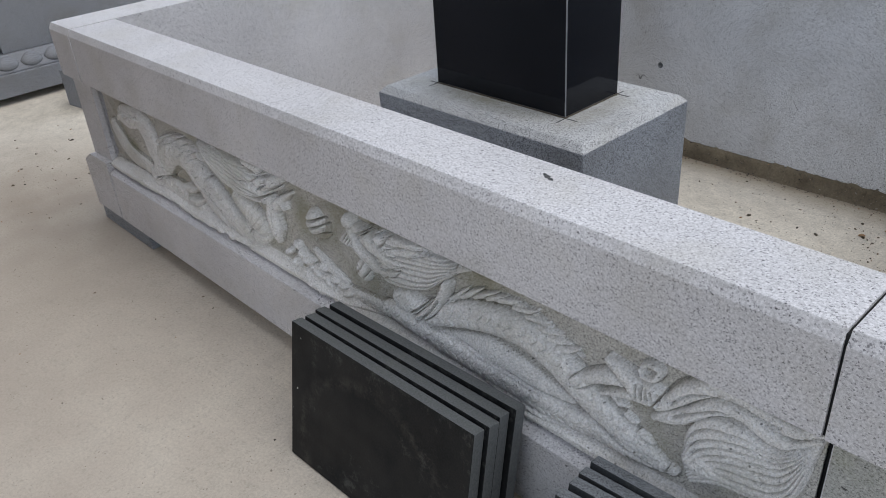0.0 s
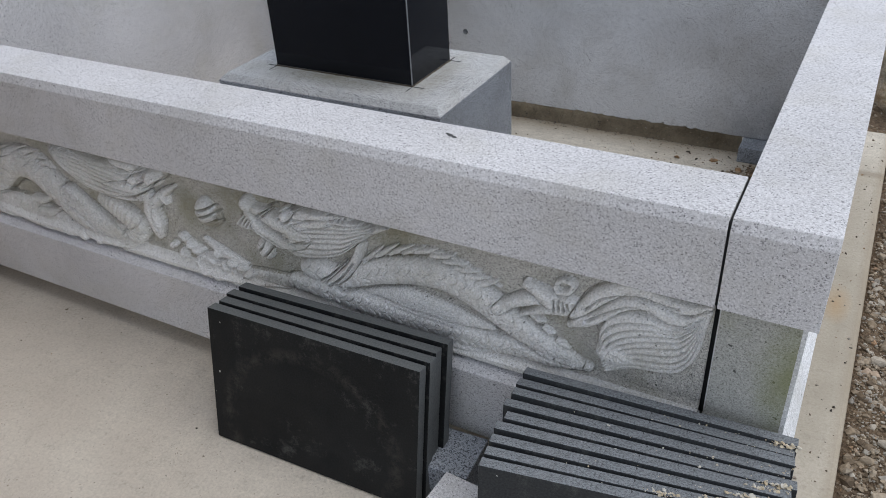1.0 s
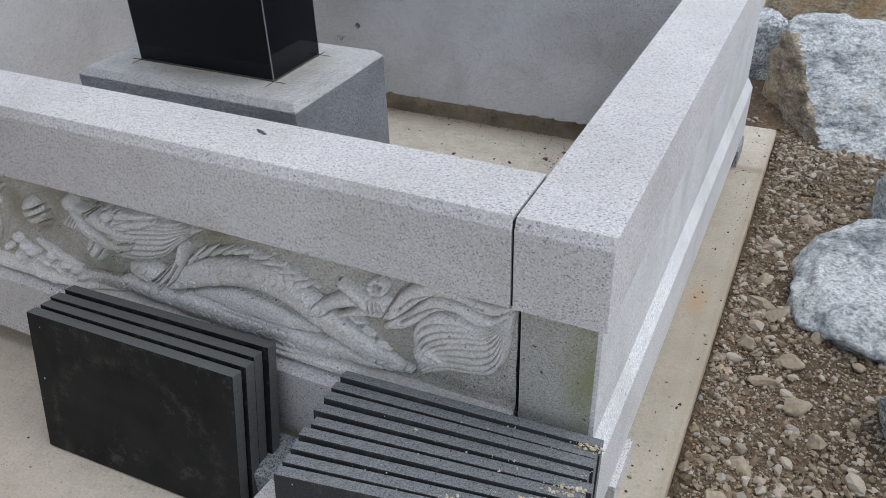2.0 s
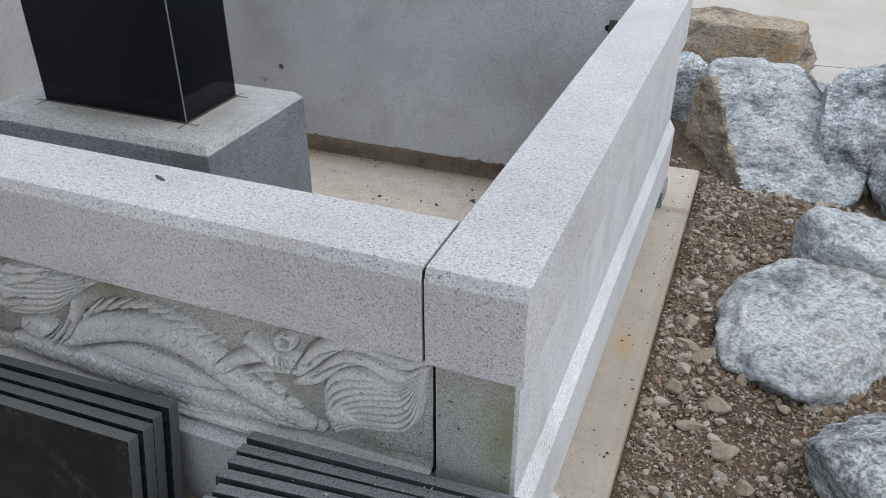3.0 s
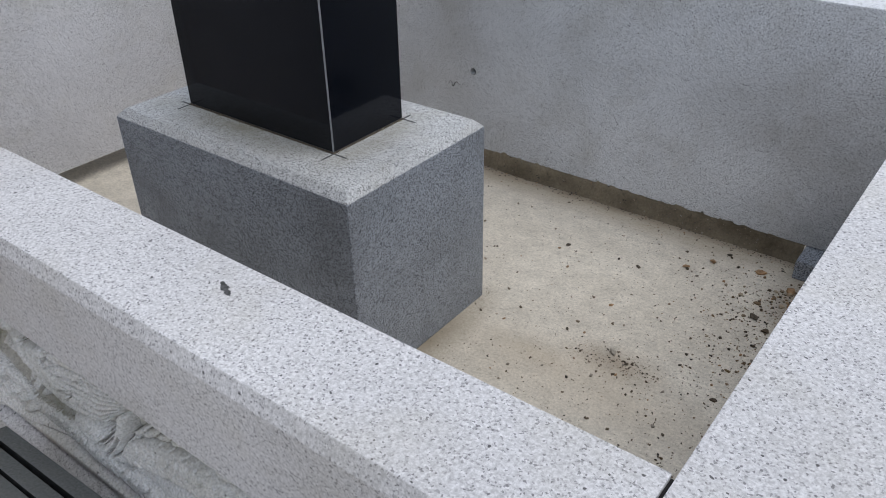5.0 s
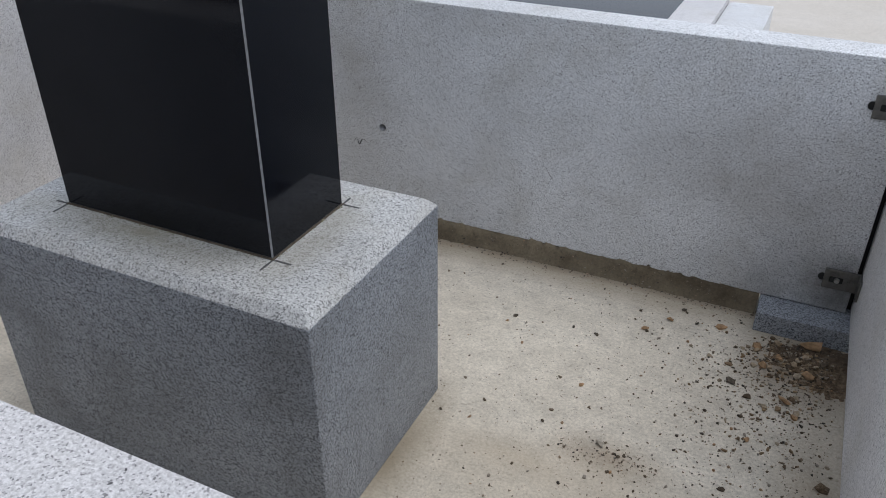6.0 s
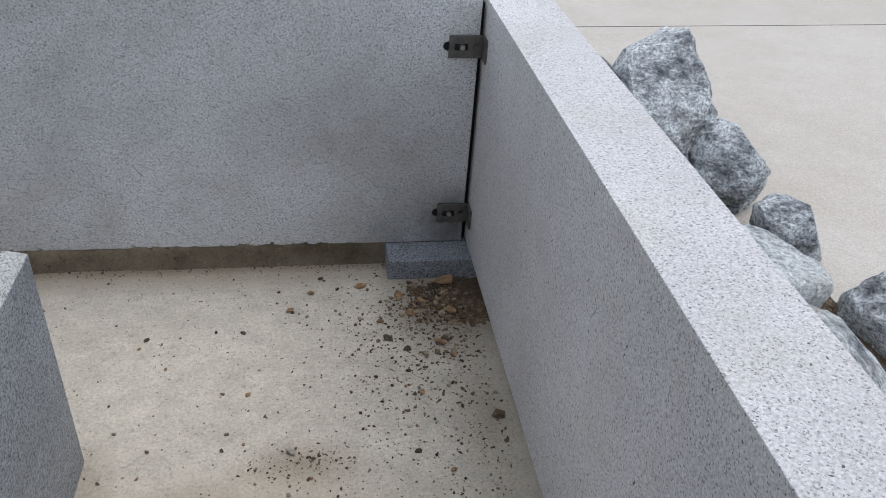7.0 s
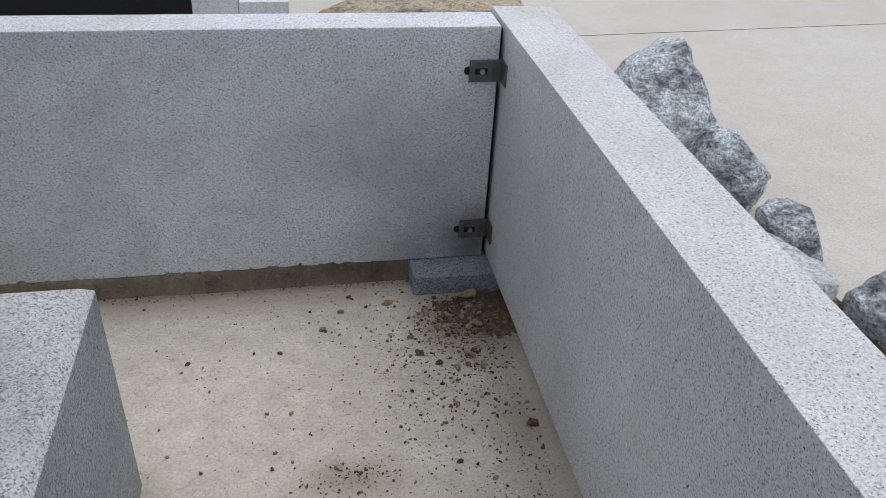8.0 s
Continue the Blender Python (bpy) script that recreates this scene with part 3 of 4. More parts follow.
    r.dome(-1.332, 0.311, 0.0146, 0.0088, 0.0255, -50)
    r.dome(-1.33, 0.379, 0.0181, 0.0106, 0.0285, -27)
    r.dome(-1.279, 0.36, 0.0215, 0.0088, 0.0315, -4)
    r.dome(-1.503, 0.363, 0.0146, 0.0106, 0.0255, 19)
    r.dome(-1.467, 0.342, 0.0181, 0.0088, 0.0285, -50)
    # the pearl between the two
    r.dome(-1.348, 0.511, 0.031, 0.044, 0.033, -12)
    r.groove([(-1.382, 0.516), (-1.35, 0.519), (-1.305, 0.536)], 0.0027, 0.0176)
    r.groove([(-1.393, 0.497), (-1.361, 0.494), (-1.291, 0.521)], 0.0027, 0.0176)
    r.groove([(-1.38, 0.47), (-1.345, 0.474), (-1.292, 0.49)], 0.0027, 0.0176)
    r.groove([(-1.297, 0.519), (-1.301, 0.489), (-1.33, 0.46), (-1.371, 0.445)], 0.0045, 0.011)
    # dragon with its tail at the west end: body, limbs and paws
    r.stroke([(-2.631, 0.478), (-2.589, 0.421), (-2.5, 0.377), (-2.386, 0.369)], (0.0258, 0.0387, 0.0344, 0.0258), 0.0165)
    r.stroke([(-2.325, 0.352), (-2.23, 0.452), (-2.147, 0.504), (-2.05, 0.496), (-1.981, 0.45), (-1.906, 0.389), (-1.816, 0.355), (-1.718, 0.349)], (0.043, 0.0516, 0.0533, 0.0533, 0.0533, 0.0533, 0.0482, 0.0378), 0.0315, scales(0.034, 3.6))
    r.stroke([(-2.502, 0.546), (-2.385, 0.558), (-2.329, 0.518), (-2.302, 0.458), (-2.273, 0.402)], (0.0387, 0.043, 0.043, 0.0482, 0.043), 0.0255)
    r.dome(-2.475, 0.537, 0.0602, 0.0317, 0.03, -15)
    r.stroke([(-2.521, 0.53), (-2.486, 0.555), (-2.439, 0.557)], (0.0069, 0.0086, 0.0017), 0.0368, None, 0, 24, 0.012)
    r.stroke([(-2.482, 0.532), (-2.448, 0.557), (-2.403, 0.557)], (0.0069, 0.0086, 0.0017), 0.0368, None, 0, 24, 0.012)
    r.stroke([(-2.443, 0.535), (-2.411, 0.559), (-2.368, 0.557)], (0.0069, 0.0086, 0.0017), 0.0368, None, 0, 24, 0.012)
    r.stroke([(-2.406, 0.538), (-2.374, 0.562), (-2.333, 0.557)], (0.0069, 0.0086, 0.0017), 0.0368, None, 0, 24, 0.012)
    r.stroke([(-2.688, 0.311), (-2.539, 0.311), (-2.418, 0.31), (-2.293, 0.312)], (0.0172, 0.0292, 0.0275, 0.0086), 0.0225)
    r.stroke([(-2.277, 0.344), (-2.168, 0.347), (-2.059, 0.326), (-1.938, 0.312)], (0.0258, 0.0387, 0.043, 0.0344), 0.0255, scales(0.03, 3.0))
    r.groove([(-2.322, 0.358), (-2.244, 0.377), (-2.151, 0.432), (-2.092, 0.439), (-2.059, 0.428)], 0.0036, 0.0154)
    r.stroke([(-2.039, 0.301), (-2.007, 0.287), (-2.034, 0.26)], (0.0104, 0.013, 0.0026), 0.032, None, 0, 24, 0.012)
    r.stroke([(-1.951, 0.314), (-1.938, 0.294), (-1.963, 0.268)], (0.0104, 0.013, 0.0026), 0.032, None, 0, 24, 0.012)
    r.stroke([(-1.892, 0.318), (-1.873, 0.296), (-1.897, 0.27)], (0.0104, 0.013, 0.0026), 0.032, None, 0, 24, 0.012)
    r.stroke([(-1.825, 0.329), (-1.804, 0.312), (-1.835, 0.285)], (0.0104, 0.013, 0.0026), 0.032, None, 0, 24, 0.012)
    r.stroke([(-2.08, 0.348), (-2.033, 0.35), (-1.966, 0.384)], (0.0104, 0.013, 0.0026), 0.032, None, 0, 24, 0.012)
    r.stroke([(-2.1, 0.388), (-2.044, 0.393), (-1.986, 0.423)], (0.0104, 0.013, 0.0026), 0.032, None, 0, 24, 0.012)
    # its crest
    r.stroke([(-2.26, 0.505), (-2.214, 0.529), (-2.133, 0.562)], (0.0081, 0.0101, 0.0020), 0.0192, None, 0, 24, 0.012)
    r.stroke([(-2.191, 0.527), (-2.131, 0.55), (-2.059, 0.573)], (0.0081, 0.0101, 0.0020), 0.0192, None, 0, 24, 0.012)
    r.stroke([(-2.113, 0.539), (-2.067, 0.555), (-2.003, 0.564)], (0.0081, 0.0101, 0.0020), 0.0192, None, 0, 24, 0.012)
    r.stroke([(-2.063, 0.533), (-2.018, 0.549), (-1.97, 0.542)], (0.0081, 0.0101, 0.0020), 0.0192, None, 0, 24, 0.012)
    r.stroke([(-2.017, 0.517), (-1.982, 0.531), (-1.952, 0.516)], (0.0081, 0.0101, 0.0020), 0.0192, None, 0, 24, 0.012)
    # its banded neck, mane, head and beard
    r.stroke([(-1.752, 0.454), (-1.696, 0.431), (-1.652, 0.404), (-1.641, 0.373), (-1.691, 0.335)], (0.0292, 0.0378, 0.0396, 0.0361, 0.0206), 0.0345, bands(0.017, 0.009))
    r.stroke([(-1.91, 0.447), (-1.844, 0.405), (-1.779, 0.363), (-1.703, 0.339)], (0.0258, 0.0292, 0.0292, 0.0172), 0.03, scales(0.03, 2.6))
    r.locks([(-1.52, 0.59), (-1.592, 0.6), (-1.706, 0.617), (-1.808, 0.618), (-1.922, 0.607)], [(-1.567, 0.498), (-1.661, 0.486), (-1.749, 0.488), (-1.832, 0.512), (-1.884, 0.55), (-1.922, 0.6)], 9, 0.0345, tip=1)
    r.stroke([(-1.559, 0.532), (-1.624, 0.538), (-1.705, 0.528)], (0.0138, 0.0155, 0.0052), 0.0405)
    r.stroke([(-1.583, 0.6), (-1.64, 0.604), (-1.711, 0.595)], (0.012, 0.0189, 0.0052), 0.0405)
    r.dome(-1.515, 0.579, 0.0258, 0.0264, 0.039)
    r.dome(-1.579, 0.567, 0.0258, 0.0194, 0.042, -20)
    r.groove([(-1.617, 0.541), (-1.595, 0.573), (-1.548, 0.59), (-1.544, 0.567), (-1.587, 0.543)], 0.0027, 0.0154)
    r.groove([(-1.652, 0.502), (-1.601, 0.509), (-1.54, 0.536)], 0.0027, 0.0154)
    r.groove([(-1.549, 0.544), (-1.515, 0.561), (-1.461, 0.595)], 0.0027, 0.0154)
    r.stroke([(-1.45, 0.562), (-1.498, 0.529), (-1.529, 0.501), (-1.552, 0.483)], (0.0052, 0.0138, 0.0172, 0.0103), 0.0345)
    r.stroke([(-1.555, 0.51), (-1.558, 0.462), (-1.552, 0.424), (-1.555, 0.378)], (0.0172, 0.0258, 0.0258, 0.0103), 0.0315)
    r.stroke([(-1.482, 0.506), (-1.49, 0.528), (-1.494, 0.54)], (0.0052, 0.0086, 0.0052), 0.03)
    r.groove([(-1.548, 0.493), (-1.551, 0.448), (-1.545, 0.409)], 0.0027, 0.0154)
    r.groove([(-1.522, 0.505), (-1.516, 0.468), (-1.522, 0.429)], 0.0027, 0.0132)
    # deep cuts behind the manes and under the bodies
    r.groove([(-1.12, 0.597), (-1.0, 0.612), (-0.87, 0.615), (-0.79, 0.607)], 0.007, 0.018)
    r.groove([(-1.98, 0.607), (-1.82, 0.612), (-1.68, 0.602), (-1.6, 0.58)], 0.007, 0.018)
    r.groove([(-0.83, 0.43), (-0.71, 0.452), (-0.62, 0.462), (-0.54, 0.446), (-0.48, 0.415)], 0.003, 0.006)
    # tool marks and an uneven ground
    rng = np.random.default_rng(3)
    rough = rng.normal(0, 1, r.H.shape)
    wide = rng.normal(0, 1, r.H.shape)
    for _ in (1, 2):
        rough = (rough + np.roll(rough, 1, 0) + np.roll(rough, 1, 1) + np.roll(rough, -1, 0) + np.roll(rough, -1, 1)) / 3.2
    for _ in range(3):
        for shift in (2, 5, 9):
            wide = (wide + np.roll(wide, shift, 0) + np.roll(wide, -shift, 0) + np.roll(wide, shift, 1) + np.roll(wide, -shift, 1)) / 3.0
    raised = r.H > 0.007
    H = r.H + 0.0006 * rough / rough.std() + 0.0013 * wide / wide.std() + 0.001
    H = H - np.where(raised, 0, 0.0016 * np.clip(rough / rough.std(), -2, 0.5))
    cove = np.clip((SHELF + 0.034 - r.Z) / 0.034, 0, 1) ** 1.6
    H = np.clip(np.maximum(H, 0.036 * cove + 0.3 * H), -0.045, 0.052)
    H[-2:] = 0
    nz, nx = H.shape
    co = np.stack([r.X, RECESS + 0.012 - H, r.Z], -1).reshape(-1, 3)
    i = (np.arange(nz - 1)[:, None] * nx + np.arange(nx - 1)).ravel()
    quads = np.stack([i, i + 1, i + nx + 1, i + nx], -1)
    me = bpy.data.meshes.new("carved_panel")
    me.from_pydata(co.tolist(), [], quads.tolist())
    me.materials.append(CARVED)
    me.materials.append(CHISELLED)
    # raised faces and cove take the lightened tone, the ground its chiselled finish
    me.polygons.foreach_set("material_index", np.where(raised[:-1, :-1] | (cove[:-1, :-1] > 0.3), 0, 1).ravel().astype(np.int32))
    me.shade_smooth()
    return me


# ---- the walls ----
def stone_wall(name, label, start, end, to_world, recess, proud=0.0, panel=True, across=None, low=GRANITE, back=None):
    """across gives the west and east side of a coping whose chamfer runs over its front end."""
    wall = thing(name, label, "stone wall", kind="structure")
    if across:
        bm = prism([(0.0, UNDER), (0.0, EDGE), (0.011, TOP), (end, TOP), (end, UNDER)], *across, lambda u, a, z: (a, u, z), 0)
        part("coping", soften(bm, 0.0018, 2, {v for v in bm.verts if v.co.z < UNDER + 0.001}), GRANITE, wall)
    else:
        part("coping", prism([(0.0, UNDER), (0.0, EDGE), (0.011, TOP), (DEEP, TOP), (DEEP, UNDER)], start, end, to_world, 0.0018, DEEP), GRANITE, wall)
    part("plinth", prism([(-proud, FOOT), (-proud, LIP), (recess, SHELF), (DEEP, SHELF), (DEEP, FOOT)], start, end, to_world, 0.003, DEEP), low, wall)
    back = recess if back is None else back
    part("panel", prism([(back, SHELF), (back, UNDER), (DEEP, UNDER), (DEEP, SHELF)], start + panel, end, to_world, 0), low, wall)
    return wall


MOSSY = granite("damp_granite", (0.50, 0.50, 0.46), (0.38, 0.38, 0.345), (0.22, 0.22, 0.20), 0.06, 0.7, (0.24, 0.25, 0.11), 0.55, 0.3, dirt_and_tints=(((0.16, 0.04, 0.48), (0.075, 0.1, 0.26), (0.20, 0.22, 0.07), 0.8),))
south = stone_wall("wall_south", "pale granite wall with two dragons carved in its panel", WEST + 0.003, -0.001, lambda u, a, z: (a, u, z), RECESS + 0.031, 0.0, 0.0, back=RECESS + 0.07)
new("carved_panel", dragons()).parent = south
# near-black strips in the open joint give its inner shade as colour
part("dark_joint_strip", box(-0.0012, 0.0042, 0.007, DEEP, UNDER + 0.002, TOP - 0.007, 0), JOINT, south)
part("dark_joint_strip", box(-0.005, 0.0095, RECESS + 0.02, DEEP, SHELF, UNDER - 0.002, 0), JOINT, south)
# smooth stone, made paler to hold the eastern light on the outer faces
LIT_SIDE = granite("smooth_lit_granite", (0.74, 0.745, 0.75), (0.67, 0.673, 0.675), (0.48, 0.48, 0.49), 0.05, 0.5, (0.44, 0.43, 0.37), 0.4, 0.15, 360, dirt_and_tints=tuple(((0.185, y, z), (0.03, w, 0.26), (0.30, 0.31, 0.305), 0.8) for y, z, w in ((0.62, 0.55, 0.07), (0.86, 0.6, 0.13), (1.2, 0.52, 0.09), (1.48, 0.6, 0.12), (1.75, 0.5, 0.08), (1.98, 0.58, 0.1))))
east = stone_wall("wall_east", "plain pale granite side wall on a stepped plinth", 0.0, 2.19, lambda u, a, z: (DEEP + 0.006 - u, a, z), 0.016, 0.008, RECESS, (0.004, DEEP + 0.006), LIT_SIDE)
west = stone_wall("wall_west", "plain pale granite side wall on a stepped plinth", 0.0, 2.19, lambda u, a, z: (WEST - DEEP - 0.006 + u, a, z), 0.022, 0.05, RECESS, (WEST - DEEP - 0.006, WEST - 0.006))
# inner faces go back to the plain granite tone
for ob in east.children:
    if ob.name.split(".")[0] in ("panel", "plinth"):
        ob.data.materials.append(GRANITE)
        for f in ob.data.polygons:
            f.material_index = int(f.normal.x < -0.9)
part("end_face", box(0.009, DEEP - 0.019, RECESS - 0.004, RECESS, SHELF - 0.03, UNDER, 0), MOSSY, east, "end face with a green damp stain")
part("end_face", box(WEST - DEEP + 0.019, WEST + 0.002, RECESS - 0.022, RECESS, SHELF - 0.03, UNDER, 0), GRANITE, west)


def holed_slab(x0, x1, y0, y1, z0, z1, hx, hz, radius):
    """A slab with a round blind hole in its front."""
    bm = box(x0, x1, y0, y1, z0, z1, 0.004)
    front = max(bm.faces, key=lambda f: -f.normal.y * f.calc_area())
    edges = list(front.edges)
    bmesh.ops.delete(bm, geom=[front], context="FACES_ONLY")
    ring = [bm.verts.new((hx + radius * math.cos(k * math.tau / 20), y0, hz + radius * math.sin(k * math.tau / 20))) for k in range(20)]
    deep = [bm.verts.new((v.co.x, y0 + 0.12, v.co.z)) for v in ring]
    rim = [bm.edges.new((ring[k], ring[(k + 1) % 20])) for k in range(20)]
    for k in range(20):
        bm.faces.new((ring[k], ring[(k + 1) % 20], deep[(k + 1) % 20], deep[k]))
    bm.faces.new(deep)
    bmesh.ops.triangle_fill(bm, edges=edges + rim, use_beauty=True)
    bmesh.ops.recalc_face_normals(bm, faces=bm.faces)
    return bm


north = thing("wall_north", "smooth grey granite rear wall with a drilled hole", "stone wall", kind="structure")
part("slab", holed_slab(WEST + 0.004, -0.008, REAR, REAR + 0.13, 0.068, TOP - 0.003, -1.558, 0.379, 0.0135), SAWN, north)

part("dark_joint_strip", box(-0.0085, 0.0055, REAR + 0.03, REAR + 0.12, 0.0, TOP - 0.02, 0), JOINT, north)


def blot(points, y_or_z, axis, wide, seed=0):
    """A thin irregular mark laid on a surface along a line."""
    rng = random.Random(seed)
    bm = bmesh.new()
    line = curve(points, 14)
    rows = []
    for k, (a, b) in enumerate(line):
        d = line[min(k + 1, len(line) - 1)] - line[max(k - 1, 0)]
        d = d / (np.linalg.norm(d) + 1e-9)
        w = wide * rng.uniform(0.5, 1.2) * math.sin(math.pi * (k + 0.6) / (len(line) + 0.2))
        pair = []
        for s in (-1, 1):
            q = (a - d[1] * w * s, b + d[0] * w * s)
            pair.append(bm.verts.new((q[0], q[1], y_or_z) if axis == "z" else (q[0], y_or_z, q[1]) if axis == "y" else (y_or_z, q[0], q[1])))
        rows.append(pair)
    for p, q in zip(rows, rows[1:]):
        bm.faces.new((p[0], p[1], q[1], q[0]))
    return bm


part("scratch", blot([(-0.633, 0.131), (-0.615, 0.122), (-0.597, 0.115)], TOP + 0.0006, "z", 0.006, 1), PENCIL, south, "dark scuff on the coping")
part("chip", blot([(-0.217, 0.005), (-0.212, 0.011), (-0.203, 0.02)], TOP - 0.007, "z", 0.0016, 2), PENCIL, south)
part("scratch", blot([(0.975, 0.60), (0.957, 0.64), (0.954, 0.685)], 0.0052, "x", 0.0014, 3), PENCIL, east, "thin scratch on the inner face")
part("scrawl", blot([(-1.68, 0.30), (-1.665, 0.322), (-1.655, 0.30), (-1.64, 0.322), (-1.62, 0.31)], REAR - 0.0006, "y", 0.0025, 4), PENCIL, north)
part("scratch", blot([(-0.96, 0.35), (-0.945, 0.325), (-0.93, 0.305)], REAR - 0.0006, "y", 0.0009, 5), PENCIL, north)


# ---- ground ----
def rumpled(x0, x1, y0, y1, step, height, seed=0.0):
    """A sheet whose heights come from height(x, y)."""
    nx, ny = int((x1 - x0) / step) + 1, int((y1 - y0) / step) + 1
    bm = bmesh.new()
    grid = [[bm.verts.new((x0 + i * step, y0 + j * step, height(x0 + i * step, y0 + j * step))) for i in range(nx)] for j in range(ny)]
    for j in range(ny - 1):
        for i in range(nx - 1):
            bm.faces.new((grid[j][i], grid[j][i + 1], grid[j + 1][i + 1], grid[j + 1][i]))
    return bm


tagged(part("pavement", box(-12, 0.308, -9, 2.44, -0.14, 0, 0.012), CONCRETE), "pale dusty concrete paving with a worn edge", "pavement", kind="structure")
bm = bmesh.new()
bmesh.ops.create_grid(bm, x_segments=2, y_segments=2, size=600)
bmesh.ops.translate(bm, verts=bm.verts, vec=(0, 0, -0.09))
yard = tagged(part("ground", bm, YARD), "wide pale concrete yard", "ground", kind="structure")
part("joint_line", box(-4, 14, -0.003, 0.003, -0.0905, -0.0885, 0), PENCIL, yard).matrix_world = pose(0, 4.5, 0, 0, 0, 4.1)


def soil_height(x, y):
    edge = 1.3 + 0.12 * noise.noise((x * 0.3, y * 1.4, 3)) - x
    back = 3.72 + 0.12 * noise.noise((x * 0.9, 2, 7)) - y
    fall = min(1.0, max(0.0, min(edge, back, x + 7, y + 4) / 0.25))
    lump = 0.022 * noise.fractal((x * 4, y * 4, 0), 0.8, 2.0, 4) + 0.008 * noise.noise((x * 26, y * 26, 1))
    return -0.115 + fall * (0.075 + lump) - (0.06 if x < 0.285 and y < 2.42 else 0)


tagged(part("soil", rumpled(-2.6, 1.5, -1.2, 5.2, 0.03, soil_height), SOIL, None, "", True), "brown stony soil beside the paving", "soil", kind="structure")


# ---- stones ----
def chunk(rng, size, level=1, flat=0.7):
    """One broken stone, as vertices and faces about its own middle."""
    bm = bmesh.new()
    bmesh.ops.create_icosphere(bm, subdivisions=level, radius=1)
    off = Vector((rng.uniform(0, 99), rng.uniform(0, 99), rng.uniform(0, 99)))
    cuts = [(Vector((rng.gauss(0, 1), rng.gauss(0, 1), rng.gauss(0, 1))).normalized(), rng.uniform(0.42, 0.75)) for _ in range(10)]
    stretch = Vector((rng.uniform(0.75, 1.3), rng.uniform(0.6, 1.0), rng.uniform(0.45, 0.8) * flat))
    turn = Euler((rng.uniform(-0.4, 0.4), rng.uniform(-0.4, 0.4), rng.uniform(0, 6.3))).to_matrix()
    for v in bm.verts:
        p = v.co.copy()
        for n, d in cuts:
            over = p.dot(n) - d
            if over > 0:
                p -= n * over
        p *= 1 + 0.10 * noise.noise(p * 1.7 + off)
        v.co = turn @ Vector((p.x * stretch.x, p.y * stretch.y, p.z * stretch.z)) * size
    return bm


def scatter(name, label, category, mat, spots, seed, kinds=14, level=1, flat=0.8):
    """Many small stones joined in one mesh; spots gives (x, y, z, size)."""
    rng = random.Random(seed)
    shapes = []
    for _ in range(kinds):
        b = chunk(rng, 1.0, level, flat)
        b.verts.index_update()
        shapes.append((np.array([v.co for v in b.verts]), [[v.index for v in f.verts] for f in b.faces]))
        b.free()
    verts, faces, base = [], [], 0
    for x, y, z, size in spots:
        co, fs = rng.choice(shapes)
        a = rng.uniform(0, math.tau)
        rot = np.array(((math.cos(a), -math.sin(a), 0), (math.sin(a), math.cos(a), 0), (0, 0, 1)))
        verts.extend((co @ rot.T * size + (x, y, z)).tolist())
        faces.extend([[k + base for k in f] for f in fs])
        base += len(co)
    me = bpy.data.meshes.new(name)
    me.from_pydata(verts, [], faces)
    me.materials.append(mat)
    return tagged(new(name, me), label, category, kind="stuff")


rng = random.Random(11)
spots = []
while len(spots) < 14000:
    x, y = rng.triangular(0.31, 1.35, 0.335), rng.uniform(-0.5, 2.9)
    if len(spots) > 11500:
        x, y = rng.uniform(-1.5, 1.3), rng.uniform(2.46, 4.8)
    keep = 0.08 + 0.92 * max(0, min(1, 1.6 * noise.noise((x * 3.1, y * 3.1, 5)) + 0.45)) * (1 if x < 0.62 else 0.55)
    if rng.random() < keep:
        size = min(0.027, 0.003 + rng.expovariate(1 / 0.0045))
        spots.append((x, y, soil_height(x, y) + size * 0.15, size))
while len(spots) < 42000:
    x, y = rng.triangular(0.31, 1.35, 0.36), rng.uniform(-0.5, 2.45)
    size = 0.0020 + rng.expovariate(1 / 0.0026)
    if size < 0.012:
        spots.append((x, y, soil_height(x, y) + size * 0.25, size))
while len(spots) < 43000:
    x, y = rng.triangular(0.32, 1.3, 0.42), rng.uniform(-0.4, 2.4)
    if noise.noise((x * 2.4, y * 2.4, 9)) > 0.0:
        size = rng.uniform(0.008, 0.02)
        spots.append((x, y, soil_height(x, y) + size * 0.2, size))
scatter("gravel", "broken brown and grey stones lying on soil", "gravel", STONES, spots, 5, 24, 1, 1.15)


def boulder(label, at, size, seed, mat, faces=(), level=5, cuts=6, lumpy=1.0, square=4.0):
    """A rock: a rounded block cut by the given faces (direction, distance) and by some random ones."""
    rng = random.Random(seed)
    bm = bmesh.new()
    bmesh.ops.create_icosphere(bm, subdivisions=level, radius=1)
    off = Vector((rng.uniform(0, 50), rng.uniform(0, 50), rng.uniform(0, 50)))
    planes = [(Vector((rng.gauss(0, 1), rng.gauss(0, 1), rng.gauss(0, 0.8))).normalized(), rng.uniform(0.8, 1.0)) for _ in range(cuts)] + [(Vector(n).normalized(), d) for n, d in faces]
    for v in bm.verts:
        n0 = v.co.normalized()
        p = n0 / max(1e-6, (abs(n0.x) ** square + abs(n0.y) ** square + abs(n0.z) ** square) ** (1 / square)) * (1 + 0.12 * noise.noise(n0 * 1.4 + off))
        for n, d in planes:
            over = p.dot(n) - d
            if over > 0:
                p -= n * over
        split = Vector((p.x * 2.2, p.y * 2.2, p.z * 7.0 + p.x * 2.0 - p.y * 2.5)) + off
